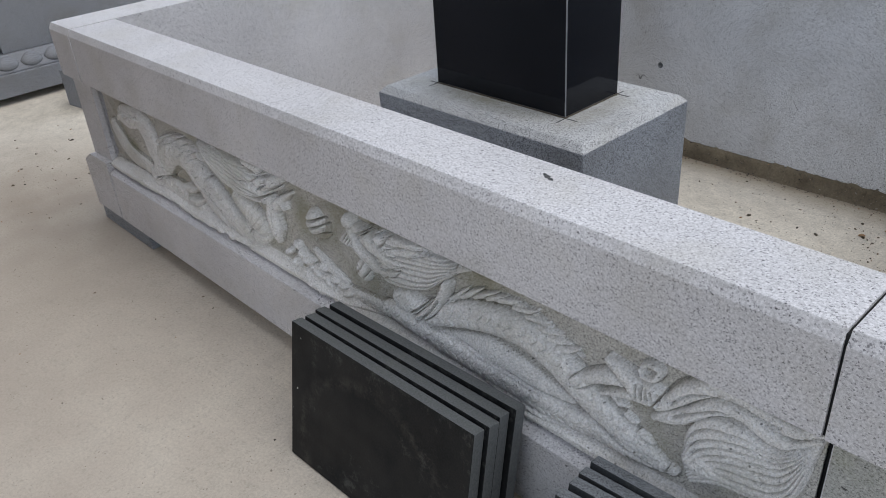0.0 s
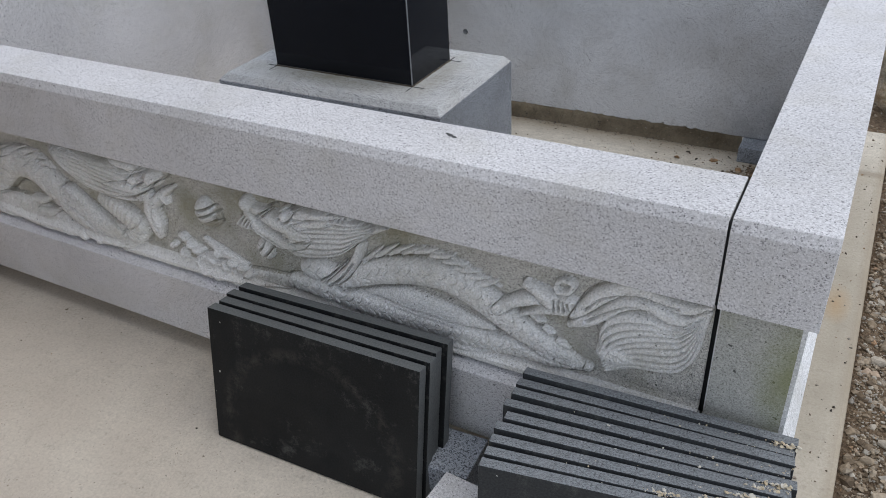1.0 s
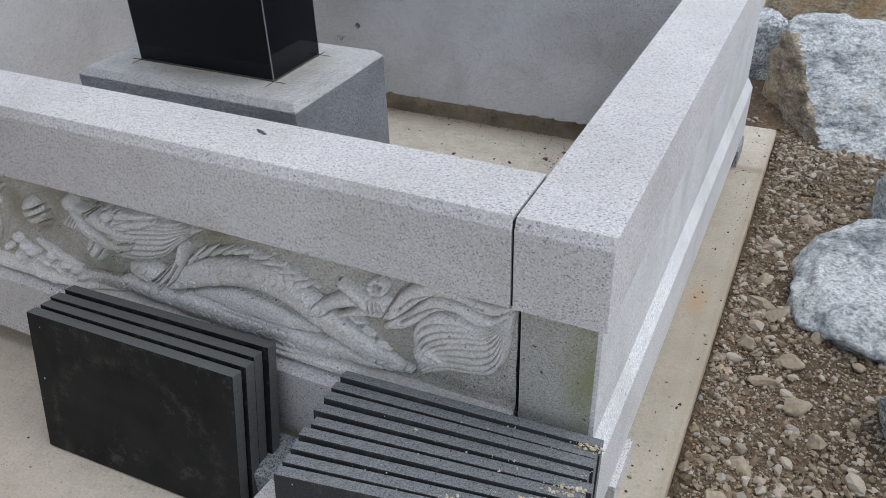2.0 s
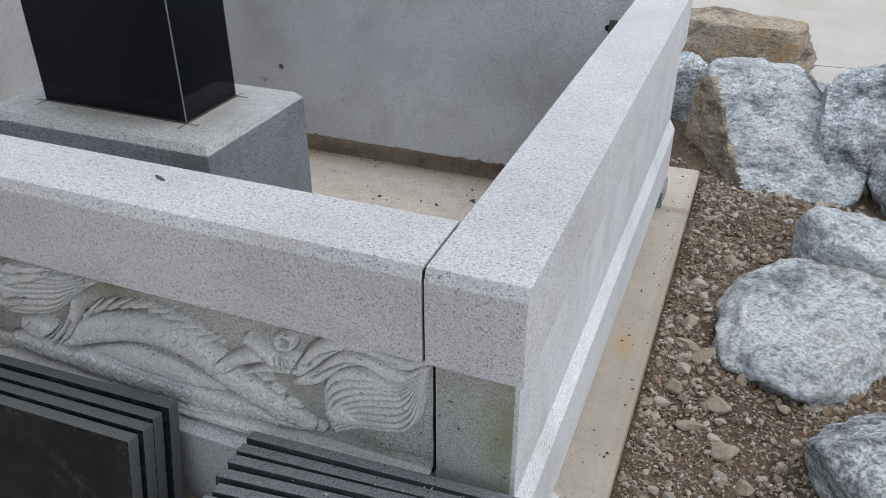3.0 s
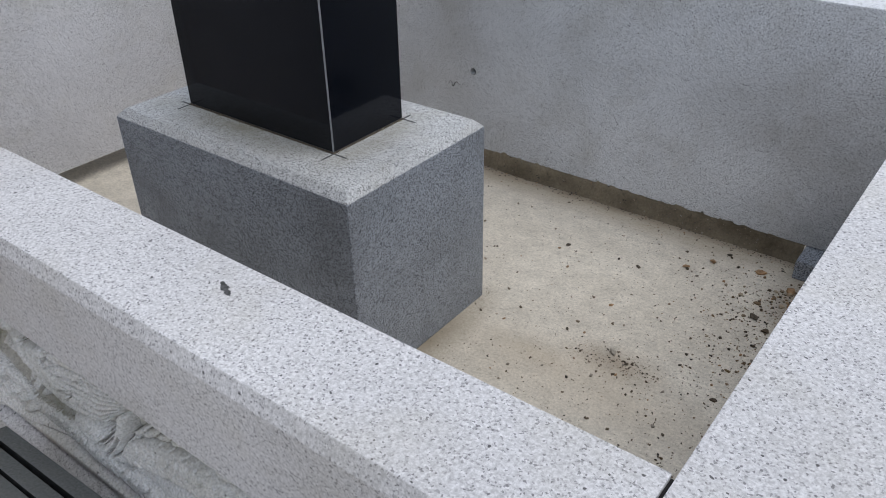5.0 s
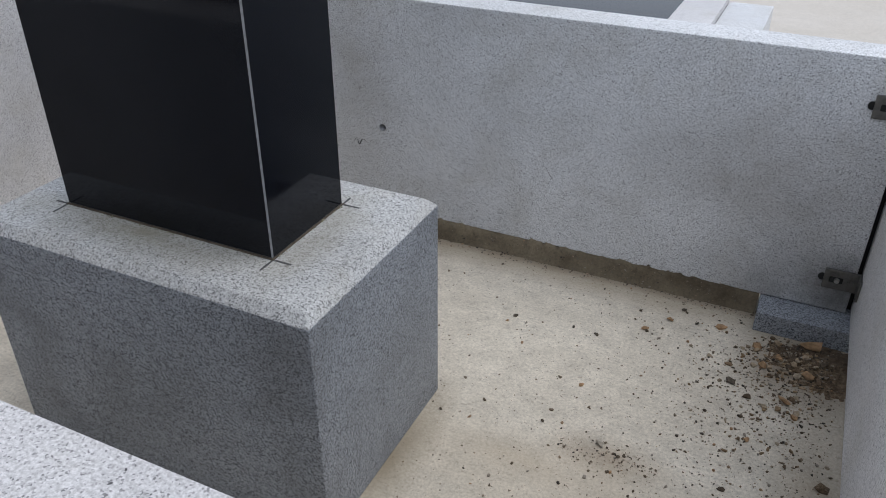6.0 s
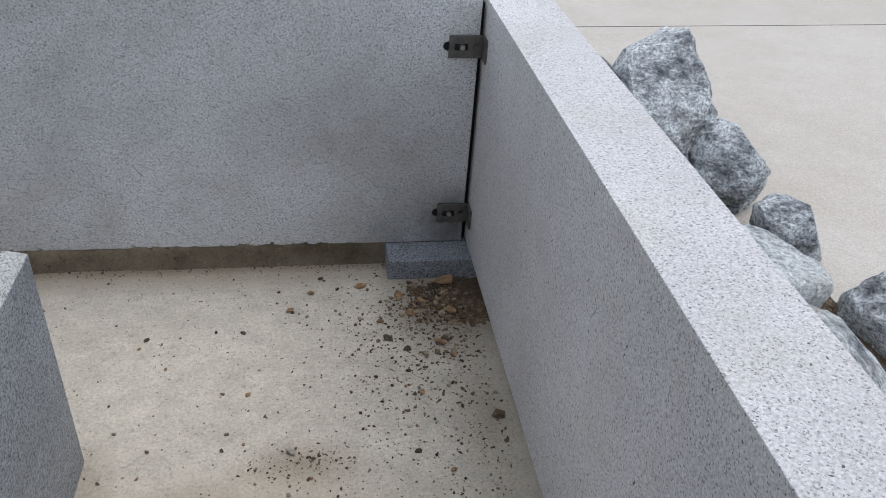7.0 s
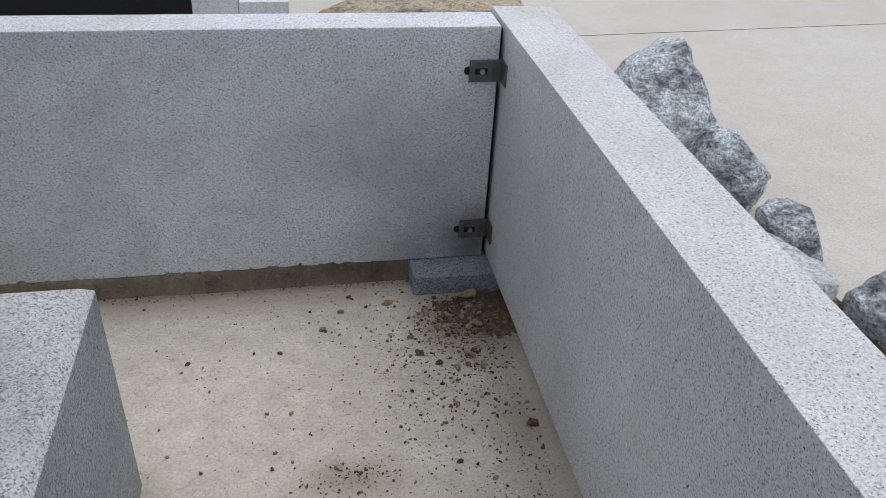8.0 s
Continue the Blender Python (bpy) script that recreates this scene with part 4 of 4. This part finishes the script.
        p += n0 * lumpy * 1.5 * (0.035 * noise.fractal(p * 3.2 + off, 0.7, 2.1, 5) + 0.035 * (0.3 - abs(noise.noise(split))) + 0.020 * abs(noise.noise(p * 9 + off)) + 0.010 * noise.noise(p * 24 + off))
        v.co = Vector((p.x * size[0], p.y * size[1], p.z * size[2]))
    ob = tagged(part("boulder", bm, mat, None, "", True), label, "rock", "rocks along the paving")
    ob.matrix_world = at
    return ob


boulder("large blue-grey rock with a pale sloping split face", pose(0.60, 2.72, 0.12), (0.42, 0.36, 0.30), 4, ROCK, (((0.09, -0.62, 0.78), 0.21), ((0, 0.1, 1), 0.83), ((-0.91, -0.40, 0.07), 0.62), ((0.88, 0.48, 0.1), 0.52)), 5, 0, 1.3).data.materials.append(BROWN_ROCK)
for f in bpy.data.objects["boulder"].data.polygons:
    x, y, z = (f.center[k] / v for k, v in enumerate((0.42, 0.36, 0.30)))
    f.material_index = 1 if -0.91 * x - 0.40 * y + 0.07 * z > 0.575 and z < 0.62 else 0
boulder("broad flat pale grey rock sunk in the soil", pose(0.80, 1.44, -0.07, 0, 0, -14), (0.31, 0.47, 0.15), 9, ROCK, (((-0.12, -0.15, 1), 0.8), ((0.8, -0.5, 0.3), 0.86)), 5, 3, 1.3, 2.1)
boulder("pale grey boulder sunk in gravel", pose(1.02, 0.74, -0.02, 0, 0, 30), (0.24, 0.24, 0.16), 33, DARK_ROCK)
boulder("rounded blue-grey boulder on gravel", pose(1.44, 1.62, -0.02, 0, 0, 25), (0.23, 0.26, 0.21), 12, DARK_ROCK, (((-0.5, 0.2, 0.8), 0.75),))
boulder("low pale grey rock beside a flat one", pose(0.92, 1.86, -0.02, 0, 0, 20), (0.19, 0.20, 0.16), 41, ROCK, (((0.3, 0, 1), 0.8),))
boulder("dark grey angular rock beside a pale one", pose(1.22, 2.17, -0.06, 0, 0, 30), (0.12, 0.14, 0.13), 17, DARK_ROCK)
boulder("tall rugged blue-grey rock", pose(0.99, 3.0, 0.06, 0, 0, -16), (0.24, 0.43, 0.36), 21, DARK_ROCK, (((0.1, -0.6, 0.76), 0.86), ((0.75, 0, 0.6), 0.92), ((-0.2, 0.2, 1), 0.86)), 5, 3, 1.3, 2.6)
boulder("rounded grey rock with a brownish crown", pose(1.12, 2.58, 0.02, 0, 0, 20), (0.14, 0.19, 0.18), 52, DARK_ROCK, (((0.6, -0.3, 0.7), 0.85), ((0.9, 0.2, -0.2), 0.88)), 5, 6, 1.3, 2.6)
boulder("mottled grey rock behind the split one", pose(0.72, 3.40, -0.03, 0, 0, 5), (0.26, 0.2, 0.17), 29, ROCK)
boulder("small blue-grey rock near the rear corner", pose(0.13, 3.30, 0.04), (0.14, 0.2, 0.23), 23, DARK_ROCK)
boulder("long rust-brown rock with a flat top", pose(0.18, 4.2, 0.04, 0, 0, 4), (0.56, 0.26, 0.27), 27, BROWN_ROCK, (((0.05, -0.1, 1), 0.85), ((0, -1, 0.15), 0.85)))

# single stones that stand out from the gravel
for k, (x, y, size) in enumerate(((0.40, 1.29, 0.036), (0.42, 1.17, 0.05), (0.47, 1.12, 0.04), (0.40, 0.95, 0.045), (0.53, 0.9, 0.042), (0.47, 0.79, 0.04), (0.56, 0.72, 0.05), (0.39, 1.5, 0.035), (0.62, 0.6, 0.04), (0.45, 0.45, 0.036), (0.50, 1.75, 0.034), (0.46, 1.62, 0.03), (0.70, 0.95, 0.034), (0.60, 1.05, 0.036), (0.42, 0.3, 0.05), (0.55, 0.2, 0.04))):
    r0 = random.Random(60 + k)
    stone = tagged(part("stone", chunk(r0, size, 3, 0.9), STONES), "loose broken stone lying on the soil", "stone", "loose stones")
    stone.matrix_world = pose(x, y, soil_height(x, y) + size * 0.2, 0, 0, 40 * k)


rng = random.Random(77)
models = [part("stone", chunk(rng, 1.0, 2, 0.85), STONES) for _ in range(6)]
for k in range(90):
    x, y, size = rng.triangular(0.34, 1.0, 0.42), rng.uniform(-0.2, 2.3), 0.013 + min(0.018, rng.expovariate(1 / 0.006))
    if 0.5 < x and 1.0 < y < 2.2:
        x = rng.uniform(0.34, 0.5)
    ob = models[k] if k < 6 else new("stone", models[k % 6].data)
    tagged(ob, "loose broken stone lying on the soil", "stone", "loose stones")
    ob.matrix_world = pose(x, y, soil_height(x, y) + size * 0.25, 0, 0, 61 * k) @ Matrix.Scale(size, 4)


# ---- pedestal and pillar ----
def chamfered_block(x0, x1, y0, y1, z1, cut):
    bm = box(x0, x1, y0, y1, 0, z1, 0)
    rim = [e for e in bm.edges if all(v.co.z > z1 - 1e-4 for v in e.verts)]
    bmesh.ops.bevel(bm, geom=rim, offset=cut, segments=1, affect="EDGES")
    soften(bm, 0.004)
    for f in bm.faces:
        f.material_index = 1 if f.normal.z > 0.4 else 0
    return bm


PT = 0.587
ped = thing("pedestal", "blue-grey granite block with a chamfered top", "pedestal")
part("block", chamfered_block(-1.885, -0.983, 0.722, 1.268, PT, 0.022), BLUE_GRANITE, ped).data.materials.append(HAMMERED)
PX0, PX1, PY0, PY1 = -1.732, -1.164, 0.869, 1.138
for x, y in ((PX0, PY0), (PX1, PY0), (PX1, PY1)):
    part("layout_mark", box(x - 0.036, x + 0.044, y - 0.0024, y + 0.0024, PT - 0.0003, PT + 0.0008, 0), PENCIL, ped)
    part("layout_mark", box(x - 0.0024, x + 0.0024, y - 0.044, y + 0.034, PT - 0.0003, PT + 0.0007, 0), PENCIL, ped)
part("joint", box(PX0 - 0.0022, PX1 + 0.0022, PY0 - 0.0022, PY1 + 0.0022, PT - 0.001, PT + 0.003, 0.001), DIRT, ped)

MORTAR_CRUMBS = pebble_material("mossy_mortar_crumbs", [(0.0, (0.06, 0.06, 0.025)), (0.45, (0.17, 0.16, 0.075)), (0.8, (0.34, 0.32, 0.24)), (1.0, (0.62, 0.6, 0.52))])
rng = random.Random(53)
spots = []
for _ in range(520):
    side, u = rng.random() < 0.7, rng.random()
    x, y = (PX0 + u * (PX1 - PX0), PY0 - abs(rng.gauss(0, 0.004))) if side else (PX1 + abs(rng.gauss(0, 0.003)), PY0 + u * (PY1 - PY0))
    if rng.random() < 0.35 + 0.65 * max(0, noise.noise((x * 14, y * 14, 3)) + 0.4):
        size = 0.0009 + rng.expovariate(1 / 0.0009)
        spots.append((x, y, PT + size * 0.3, min(size, 0.0045)))
scatter("joint_crumbs", "mossy mortar crumbs along the foot of the black pillar", "crumbs", MORTAR_CRUMBS, spots, 15)

pil = thing("monument_pillar", "polished black granite upright slab on the pedestal", "monument")
bm = box(PX0, PX1, PY0, PY1, PT + 0.002, 2.0, 0)
soften(bm, 0.0032, 1)
# unpolished chamfers in pale grey, the light they catch put into the colour
for f in bm.faces:
    f.material_index = 1 if max(abs(c) for c in f.normal) < 0.9 else 0
part("slab", bm, BLACK, pil).data.materials.append(plain("pale_edge_highlight", (0.2, 0.205, 0.21), 0.6))


# ---- slabs and loose blocks ----
def slab_mesh(width, thick, height):
    bm = box(0, width, 0, thick, 0, height, 0.002)
    for f in bm.faces:
        f.material_index = 0 if abs(f.normal.y) > 0.9 else 1
    return bm


def slab_row(ends, width, height, thick, lean, label, group, face, edge, seed, uneven):
    """Slabs that lean on one another; ends gives the first and last slab's top front corners (x, y of the west end, y of the east end)."""
    rng = random.Random(seed)
    first = part("stone_slab", slab_mesh(width, thick, height), face)
    first.data.materials.append(edge)
    tagged(first, label, "slab", group)
    (count, x0, w0, e0), (_, x1, w1, e1) = ends
    back = height * math.sin(radians(lean))
    for i in range(count):
        f = i / (count - 1)
        x, w, e = x0 + (x1 - x0) * f + rng.uniform(-1, 1) * uneven, w0 + (w1 - w0) * f, e0 + (e1 - e0) * f
        m = pose(x, w - back, 0.002 + max(0, rng.uniform(-0.5, 0.5)) * uneven, -lean + rng.uniform(-0.3, 0.3), 0, math.degrees(math.atan2(e - w, width))) @ Matrix.Diagonal((1, 1, 1 + rng.uniform(-0.6, 0.6) * uneven, 1))
        if i:
            copy_thing(first, m)
        else:
            first.matrix_world = m


slab_row(((4, -1.168, -0.172, -0.155), (4, -1.165, -0.067, -0.045)), 0.607, 0.391, 0.0305, 11, "dark stone slab leaning in a stack on the wall", "upright slabs", SLAB_FACE, SLAB_EDGE, 1, 0.007)
slab_row(((9, -0.339, -0.328, -0.232), (9, -0.366, -0.046, -0.014)), 0.568, 0.374, 0.0270, 9, "dark stone slab standing in a row by the corner", "slab row", ROW_FACE, FLAMED, 2, 0.008)


def loose_block(label, x0, x1, y0, y1, z0, z1, mat, turn=0.0, group="packing blocks"):
    cx, cy = (x0 + x1) / 2, (y0 + y1) / 2
    ob = tagged(part("stone_block", box(x0 - cx, x1 - cx, y0 - cy, y1 - cy, 0, z1 - z0, 0.003), mat), label, "block", group)
    ob.matrix_world = pose(cx, cy, z0, 0, 0, turn)


loose_block("small dark granite block on the paving", -0.575, -0.465, -0.165, -0.03, 0.0, 0.10, BLUE_GRANITE, 3)
loose_block("small pale granite block on the paving", -0.515, -0.40, -0.32, -0.172, 0.0, 0.11, GRANITE, -4)
loose_block("grey granite packing block under the rear wall", -0.246, 0.048, 1.918, 2.12, 0.0, 0.066, BLUE_GRANITE, 0)
loose_block("dark packing block under the wall corner", -2.93, -2.50, 0.012, 0.16, 0.0, 0.071, BLUE_GRANITE, 0)
loose_block("grey packing block under the side wall", 0.052, 0.198, 2.0, 2.16, 0.0, 0.071, BLUE_GRANITE, 0)
loose_block("pale packing block under the side wall", 0.06, 0.205, 0.16, 0.32, 0.0, 0.071, GRANITE, 0)


# ---- steel corner brackets ----
def bracket(z, label):
    b = thing("angle_bracket", label, "bracket", "corner brackets", at=pose(0, REAR, z))
    plate = part("plate", box(-0.092, 0.001, -0.008, -0.001, -0.032, 0.032, 0.002), STEEL, b)
    part("flange", box(-0.001, 0.0055, -0.055, -0.001, -0.032, 0.032, 0.002), STEEL, b)
    # slot: a black piece laid on the plate, its inner shade as colour
    part("dark_slot_piece", box(-0.076, -0.040, -0.0092, -0.0078, -0.009, 0.009, 0.003), JOINT, plate)
    for x in (-0.056, -0.018):
        bm = bmesh.new()
        bmesh.ops.create_cone(bm, cap_ends=True, segments=6 if x < -0.05 else 14, radius1=0.0085, radius2=0.0075, depth=0.008, matrix=Matrix.Translation((x, -0.0125, 0)) @ Matrix.Rotation(radians(90), 4, "X"))
        part("bolt", bm, BOLT if x < -0.05 else STEEL, plate)
    # drilled hole shown by a black disc in place of its shaded depth
    bm = bmesh.new()
    bmesh.ops.create_cone(bm, cap_ends=True, segments=16, radius1=0.012, radius2=0.012, depth=0.002, matrix=Matrix.Translation((-0.095, -0.0015, 0)) @ Matrix.Rotation(radians(90), 4, "X"))
    part("dark_hole_disc", bm, JOINT, b)


bracket(0.701, "dull steel angle bracket bolted to the stone corner")
bracket(0.176, "stained steel angle bracket bolted low in the corner")

# ---- dirt in the enclosure ----
def bed_height(x, y):
    rise = y - 2.003 - 0.007 * noise.noise((x * 5, 3, 4)) - 0.004 * noise.noise((x * 31, 3, 4))
    k = min(1.0, max(0.0, rise / 0.016))
    return -0.006 + (0.077 + 0.008 * noise.fractal((x * 6, 7, 1), 0.8, 2, 4)) * k ** 1.2 + 0.010 * noise.fractal((x * 34, y * 34, 4), 0.8, 2, 4) * k


tagged(part("mortar_bed", rumpled(WEST + 0.02, -0.25, 1.95, 2.14, 0.004, bed_height), BED, None, "", True), "rough mortar bed under the rear wall", "mortar", kind="structure")


def heap_height(x, y):
    d = math.hypot((min(x, -0.02) + 0.05) / 0.20, (y - 1.81) / 0.17)
    lump = 0.75 + 0.5 * noise.noise((x * 18, y * 18, 2)) + 0.25 * noise.noise((x * 50, y * 50, 6))
    return -0.007 + 0.022 * max(0, 1 - d) ** 0.8 * lump + 0.003 * noise.noise((x * 70, y * 70, 2))


tagged(part("dirt", rumpled(-0.30, 0.09, 1.6, 2.0, 0.006, heap_height), SOIL, None, "", True), "small heap of dirt in the corner", "dirt", kind="stuff")

rng = random.Random(21)
spots = []
while len(spots) < 6800:
    if len(spots) < 900:
        x, y = (rng.gauss(-0.11, 0.07), rng.gauss(1.78, 0.09)) if len(spots) < 350 else (rng.gauss(-0.15, 0.12), rng.gauss(1.66, 0.18))
    elif len(spots) < 3300:
        x, y = rng.uniform(-2.6, -0.02), 2.03 - abs(rng.gauss(0, 0.03))
    elif len(spots) < 3500:
        x, y = rng.gauss(-0.51, 0.07), rng.gauss(1.22, 0.03)
    else:
        x, y = -0.02 - rng.expovariate(1 / 0.5), rng.uniform(0.2, 2.0)
    if not (-2.62 < x < 0.0 and 0.19 < y < 2.04) or (-1.895 < x < -0.975 and 0.71 < y < 1.28) or (-0.25 < x and y > 1.91):
        continue
    size = min(0.0075, 0.0011 + rng.expovariate(1 / (0.0024 if len(spots) < 500 else 0.0018 if len(spots) < 900 else 0.0015 if len(spots) > 3500 else 0.0014)))
    spots.append((x, y, size * 0.3 + max(0, heap_height(x, y) if x > -0.3 and y > 1.6 else bed_height(x, y) if y > 1.955 else 0), size))
SHARDS = pebble_material("brown_shards", [(0.0, (0.06, 0.045, 0.03)), (0.35, (0.18, 0.12, 0.07)), (0.6, (0.29, 0.20, 0.115)), (0.85, (0.40, 0.33, 0.24)), (1.0, (0.20, 0.15, 0.10))])
shard_spots = []
while len(shard_spots) < 760:
    x, y = (rng.gauss(-0.12, 0.07), rng.gauss(1.77, 0.09)) if len(shard_spots) < 300 else (rng.gauss(-0.19, 0.13), rng.gauss(1.60, 0.2)) if len(shard_spots) < 620 else (-0.01 - rng.expovariate(1 / 0.12), rng.uniform(0.7, 1.5))
    if x < -0.008 and y < 1.905:
        size = min(0.016, 0.0025 + rng.expovariate(1 / 0.0036)) * (1 if len(shard_spots) < 300 else 0.62)
        shard_spots.append((x, y, size * 0.3 + max(0, heap_height(x, y) if x > -0.3 and y > 1.6 else 0), size))
scatter("stone_shards", "brown and ochre stone shards heaped in the corner", "shards", SHARDS, shard_spots, 18)
scatter("grit", "dark grit and crumbs scattered on the concrete", "grit", GRIT, spots, 8)
CHIPS = ((-0.079, 1.885, 0.046, "rust-brown stone chip", CHIP), (-0.33, 1.885, 0.02, "orange-brown stone chip", CHIP), (-0.48, 1.86, 0.014, "yellowish stone chip", CHIP), (-0.54, 1.78, 0.014, "yellowish stone chip", CHIP), (-0.27, 1.64, 0.019, "dark grey stone chip", DIRT),
         (-0.927, 1.642, 0.011, "brown pebble", CHIP), (-0.664, 1.69, 0.012, "dark pebble", DIRT), (-0.637, 1.45, 0.012, "brown pebble", CHIP), (-0.528, 1.252, 0.018, "pale stone crumb", STONES), (-0.915, 1.675, 0.010, "dark pebble", DIRT), (-0.20, 1.43, 0.011, "brown pebble", CHIP),
         (-0.16, 1.80, 0.026, "brown stone shard", CHIP), (-0.20, 1.75, 0.02, "brown stone shard", CHIP), (-0.08, 1.75, 0.024, "brown stone shard", CHIP), (-0.13, 1.62, 0.024, "flat brown shard", CHIP), (-0.22, 1.83, 0.018, "ochre stone shard", CHIP), (-0.10, 1.56, 0.018, "flat brown shard", CHIP), (-0.02, 1.33, 0.022, "clod of dark dirt", SOIL), (-0.45, 1.93, 0.012, "dark wood splinter", DIRT), (-0.40, 1.875, 0.012, "dark pebble", DIRT), (-0.16, 1.17, 0.012, "brown pebble", CHIP))
for k, (x, y, size, label, mat) in enumerate(CHIPS):
    r0 = random.Random(90 + k)
    stone = tagged(part("pebble", chunk(r0, size, 1, 0.7), mat), label + " lying on the concrete", "pebble", "pebbles in the corner")
    stone.matrix_world = pose(x, y, size * 0.3 + max(0, heap_height(x, y) if x > -0.3 and y > 1.6 else 0), 0, 0, 70 * k) @ (Matrix.Diagonal((1.3, 0.55, 0.8, 1)) if k == 0 else Matrix())

# crumbs on the slab row and on the paving outside
rng = random.Random(31)
spots = []
for _ in range(700):
    x, y = rng.uniform(-3.8, 0.28), rng.uniform(-1.85, -0.02)
    spots.append((x, y, 0.0005, 0.0010 + rng.expovariate(1 / 0.0012)))
for _ in range(160):
    x, y = rng.gauss(-3.6, 0.35), rng.gauss(-0.05, 0.35)
    if x < -3.1:
        spots.append((x, y, 0.001, 0.002 + rng.expovariate(1 / 0.003)))
for _ in range(120):
    spots.append((rng.uniform(0.205, 0.30), rng.uniform(0, 2.42), 0.001, 0.0015 + rng.expovariate(1 / 0.0018)))
scatter("crumbs", "small dark crumbs on the dusty paving", "grit", GRIT, spots, 9)

# sandy crumbs on the slab row
rng = random.Random(41)
spots = []
for _ in range(150):
    f, u = rng.random(), rng.random() ** 0.45
    west, east_ = -0.31 + 0.27 * f, -0.20 + 0.20 * f
    spots.append((-0.33 + u * 0.53, west + (east_ - west) * u, 0.368, 0.001 + rng.expovariate(1 / 0.001)))
for u, f in ((0.80, 0.06), (0.88, 0.17), (0.93, 0.30), (0.97, 0.38), (0.62, 0.02), (0.96, 0.92)):
    for _ in range(90):
        q, g = min(1, max(0, rng.gauss(u, 0.035))), rng.gauss(f, 0.012)
        west, east_ = -0.31 + 0.27 * g, -0.20 + 0.20 * g
        spots.append((-0.33 + q * 0.53, west + (east_ - west) * q, 0.368 + rng.uniform(0, 0.005), 0.001 + rng.expovariate(1 / 0.0014)))
SAND = pebble_material("sandy_crumbs", [(0.0, (0.5, 0.4, 0.26)), (0.5, (0.6, 0.52, 0.38)), (1.0, (0.62, 0.6, 0.55))])
scatter("sawing_crumbs", "sandy crumbs lying on the slab edges", "crumbs", SAND, spots, 12)


# ---- neighbouring stonework ----
def petal(width, height, depth):
    bm = bmesh.new()
    bmesh.ops.create_icosphere(bm, subdivisions=3, radius=1)
    for v in bm.verts:
        k = 1 - 0.35 * max(0, v.co.z)
        v.co = Vector((v.co.x * depth, v.co.y * width / 2 * k, v.co.z * height / 2))
    return bm


# grey granite, darkened so its tone holds the shade over the neighbouring wall
DULL = granite("dull_shaded_granite", (0.27, 0.28, 0.30), (0.20, 0.208, 0.225), (0.10, 0.105, 0.115), 0.08, 0.6, (0.17, 0.165, 0.15), 0.4)
base = thing("neighbour_wall", "grey granite wall with a carved lotus base", "stone wall", kind="structure")
part("plinth", box(-5.3, -4.84, -1.6, 1.9, 0.045, 0.175, 0.006), DULL, base)
part("moulding", prism([(0.0, 0.175), (0.0, 0.185), (0.06, 0.27), (0.4, 0.27), (0.4, 0.175)], -1.6, 1.9, lambda u, a, z: (-4.86 - u, a, z), 0.004), DULL, base)
leaf = petal(0.13, 0.09, 0.028)
first = part("petal", leaf, DULL, base, "", True)
first.matrix_basis = pose(-4.89, -1.5, 0.225, 0, -35)
for k in range(1, 25):
    o = new("petal", first.data)
    o.parent = base
    o.matrix_basis = pose(-4.89, -1.5 + 0.14 * k, 0.225, 0, -35)
part("wall_slab", box(-5.3, -4.95, 0.33, 1.9, 0.27, 1.5, 0.005), DULL, base)
part("end_post", box(-5.3, -4.92, -0.2, 0.30, 0.27, 1.5, 0.005), DULL, base, "carved end post")
loose_block("dark granite block under the neighbouring wall", -5.0, -4.86, 0.05, 0.2, 0.0, 0.043, DULL)
loose_block("dark granite block under the neighbouring wall", -5.0, -4.86, 1.3, 1.45, 0.0, 0.043, DULL)
loose_block("dark granite block standing on the paving", -4.56, -4.37, 0.50, 0.75, 0.0, 0.21, DULL, 8)

kerb = thing("stone_surround", "low pale granite surround with a black slab inside", "stone surround")
part("kerb", box(-1.12, -0.86, 4.7, 5.6, -0.09, 0.14, 0.006), GRANITE, kerb)
part("outer_step", box(-0.857, -0.57, 4.7, 5.6, -0.09, 0.10, 0.006), SAWN, kerb)
part("black_slab", box(-3.2, -1.123, 4.75, 5.6, -0.09, 0.12, 0.006), BLACK, kerb)

# two added walls, out of view, that block sky and bounce brown light westward
BROWN_RENDER = plain("brown_render", (0.21, 0.16, 0.125), 0.9, 0, 6, 0.15)
tagged(part("shade_wall", box(-3.95, -3.72, -7.5, -0.68, 0.0, 8.5, 0.01), BROWN_RENDER), "unseen brown wall added to shade the west end", "wall", kind="structure")
tagged(part("shade_wall_return", box(-3.72, -1.4, -2.1, -1.9, 0.0, 7.0, 0.01), BROWN_RENDER), "unseen brown wall added to shade the west end", "wall", kind="structure")
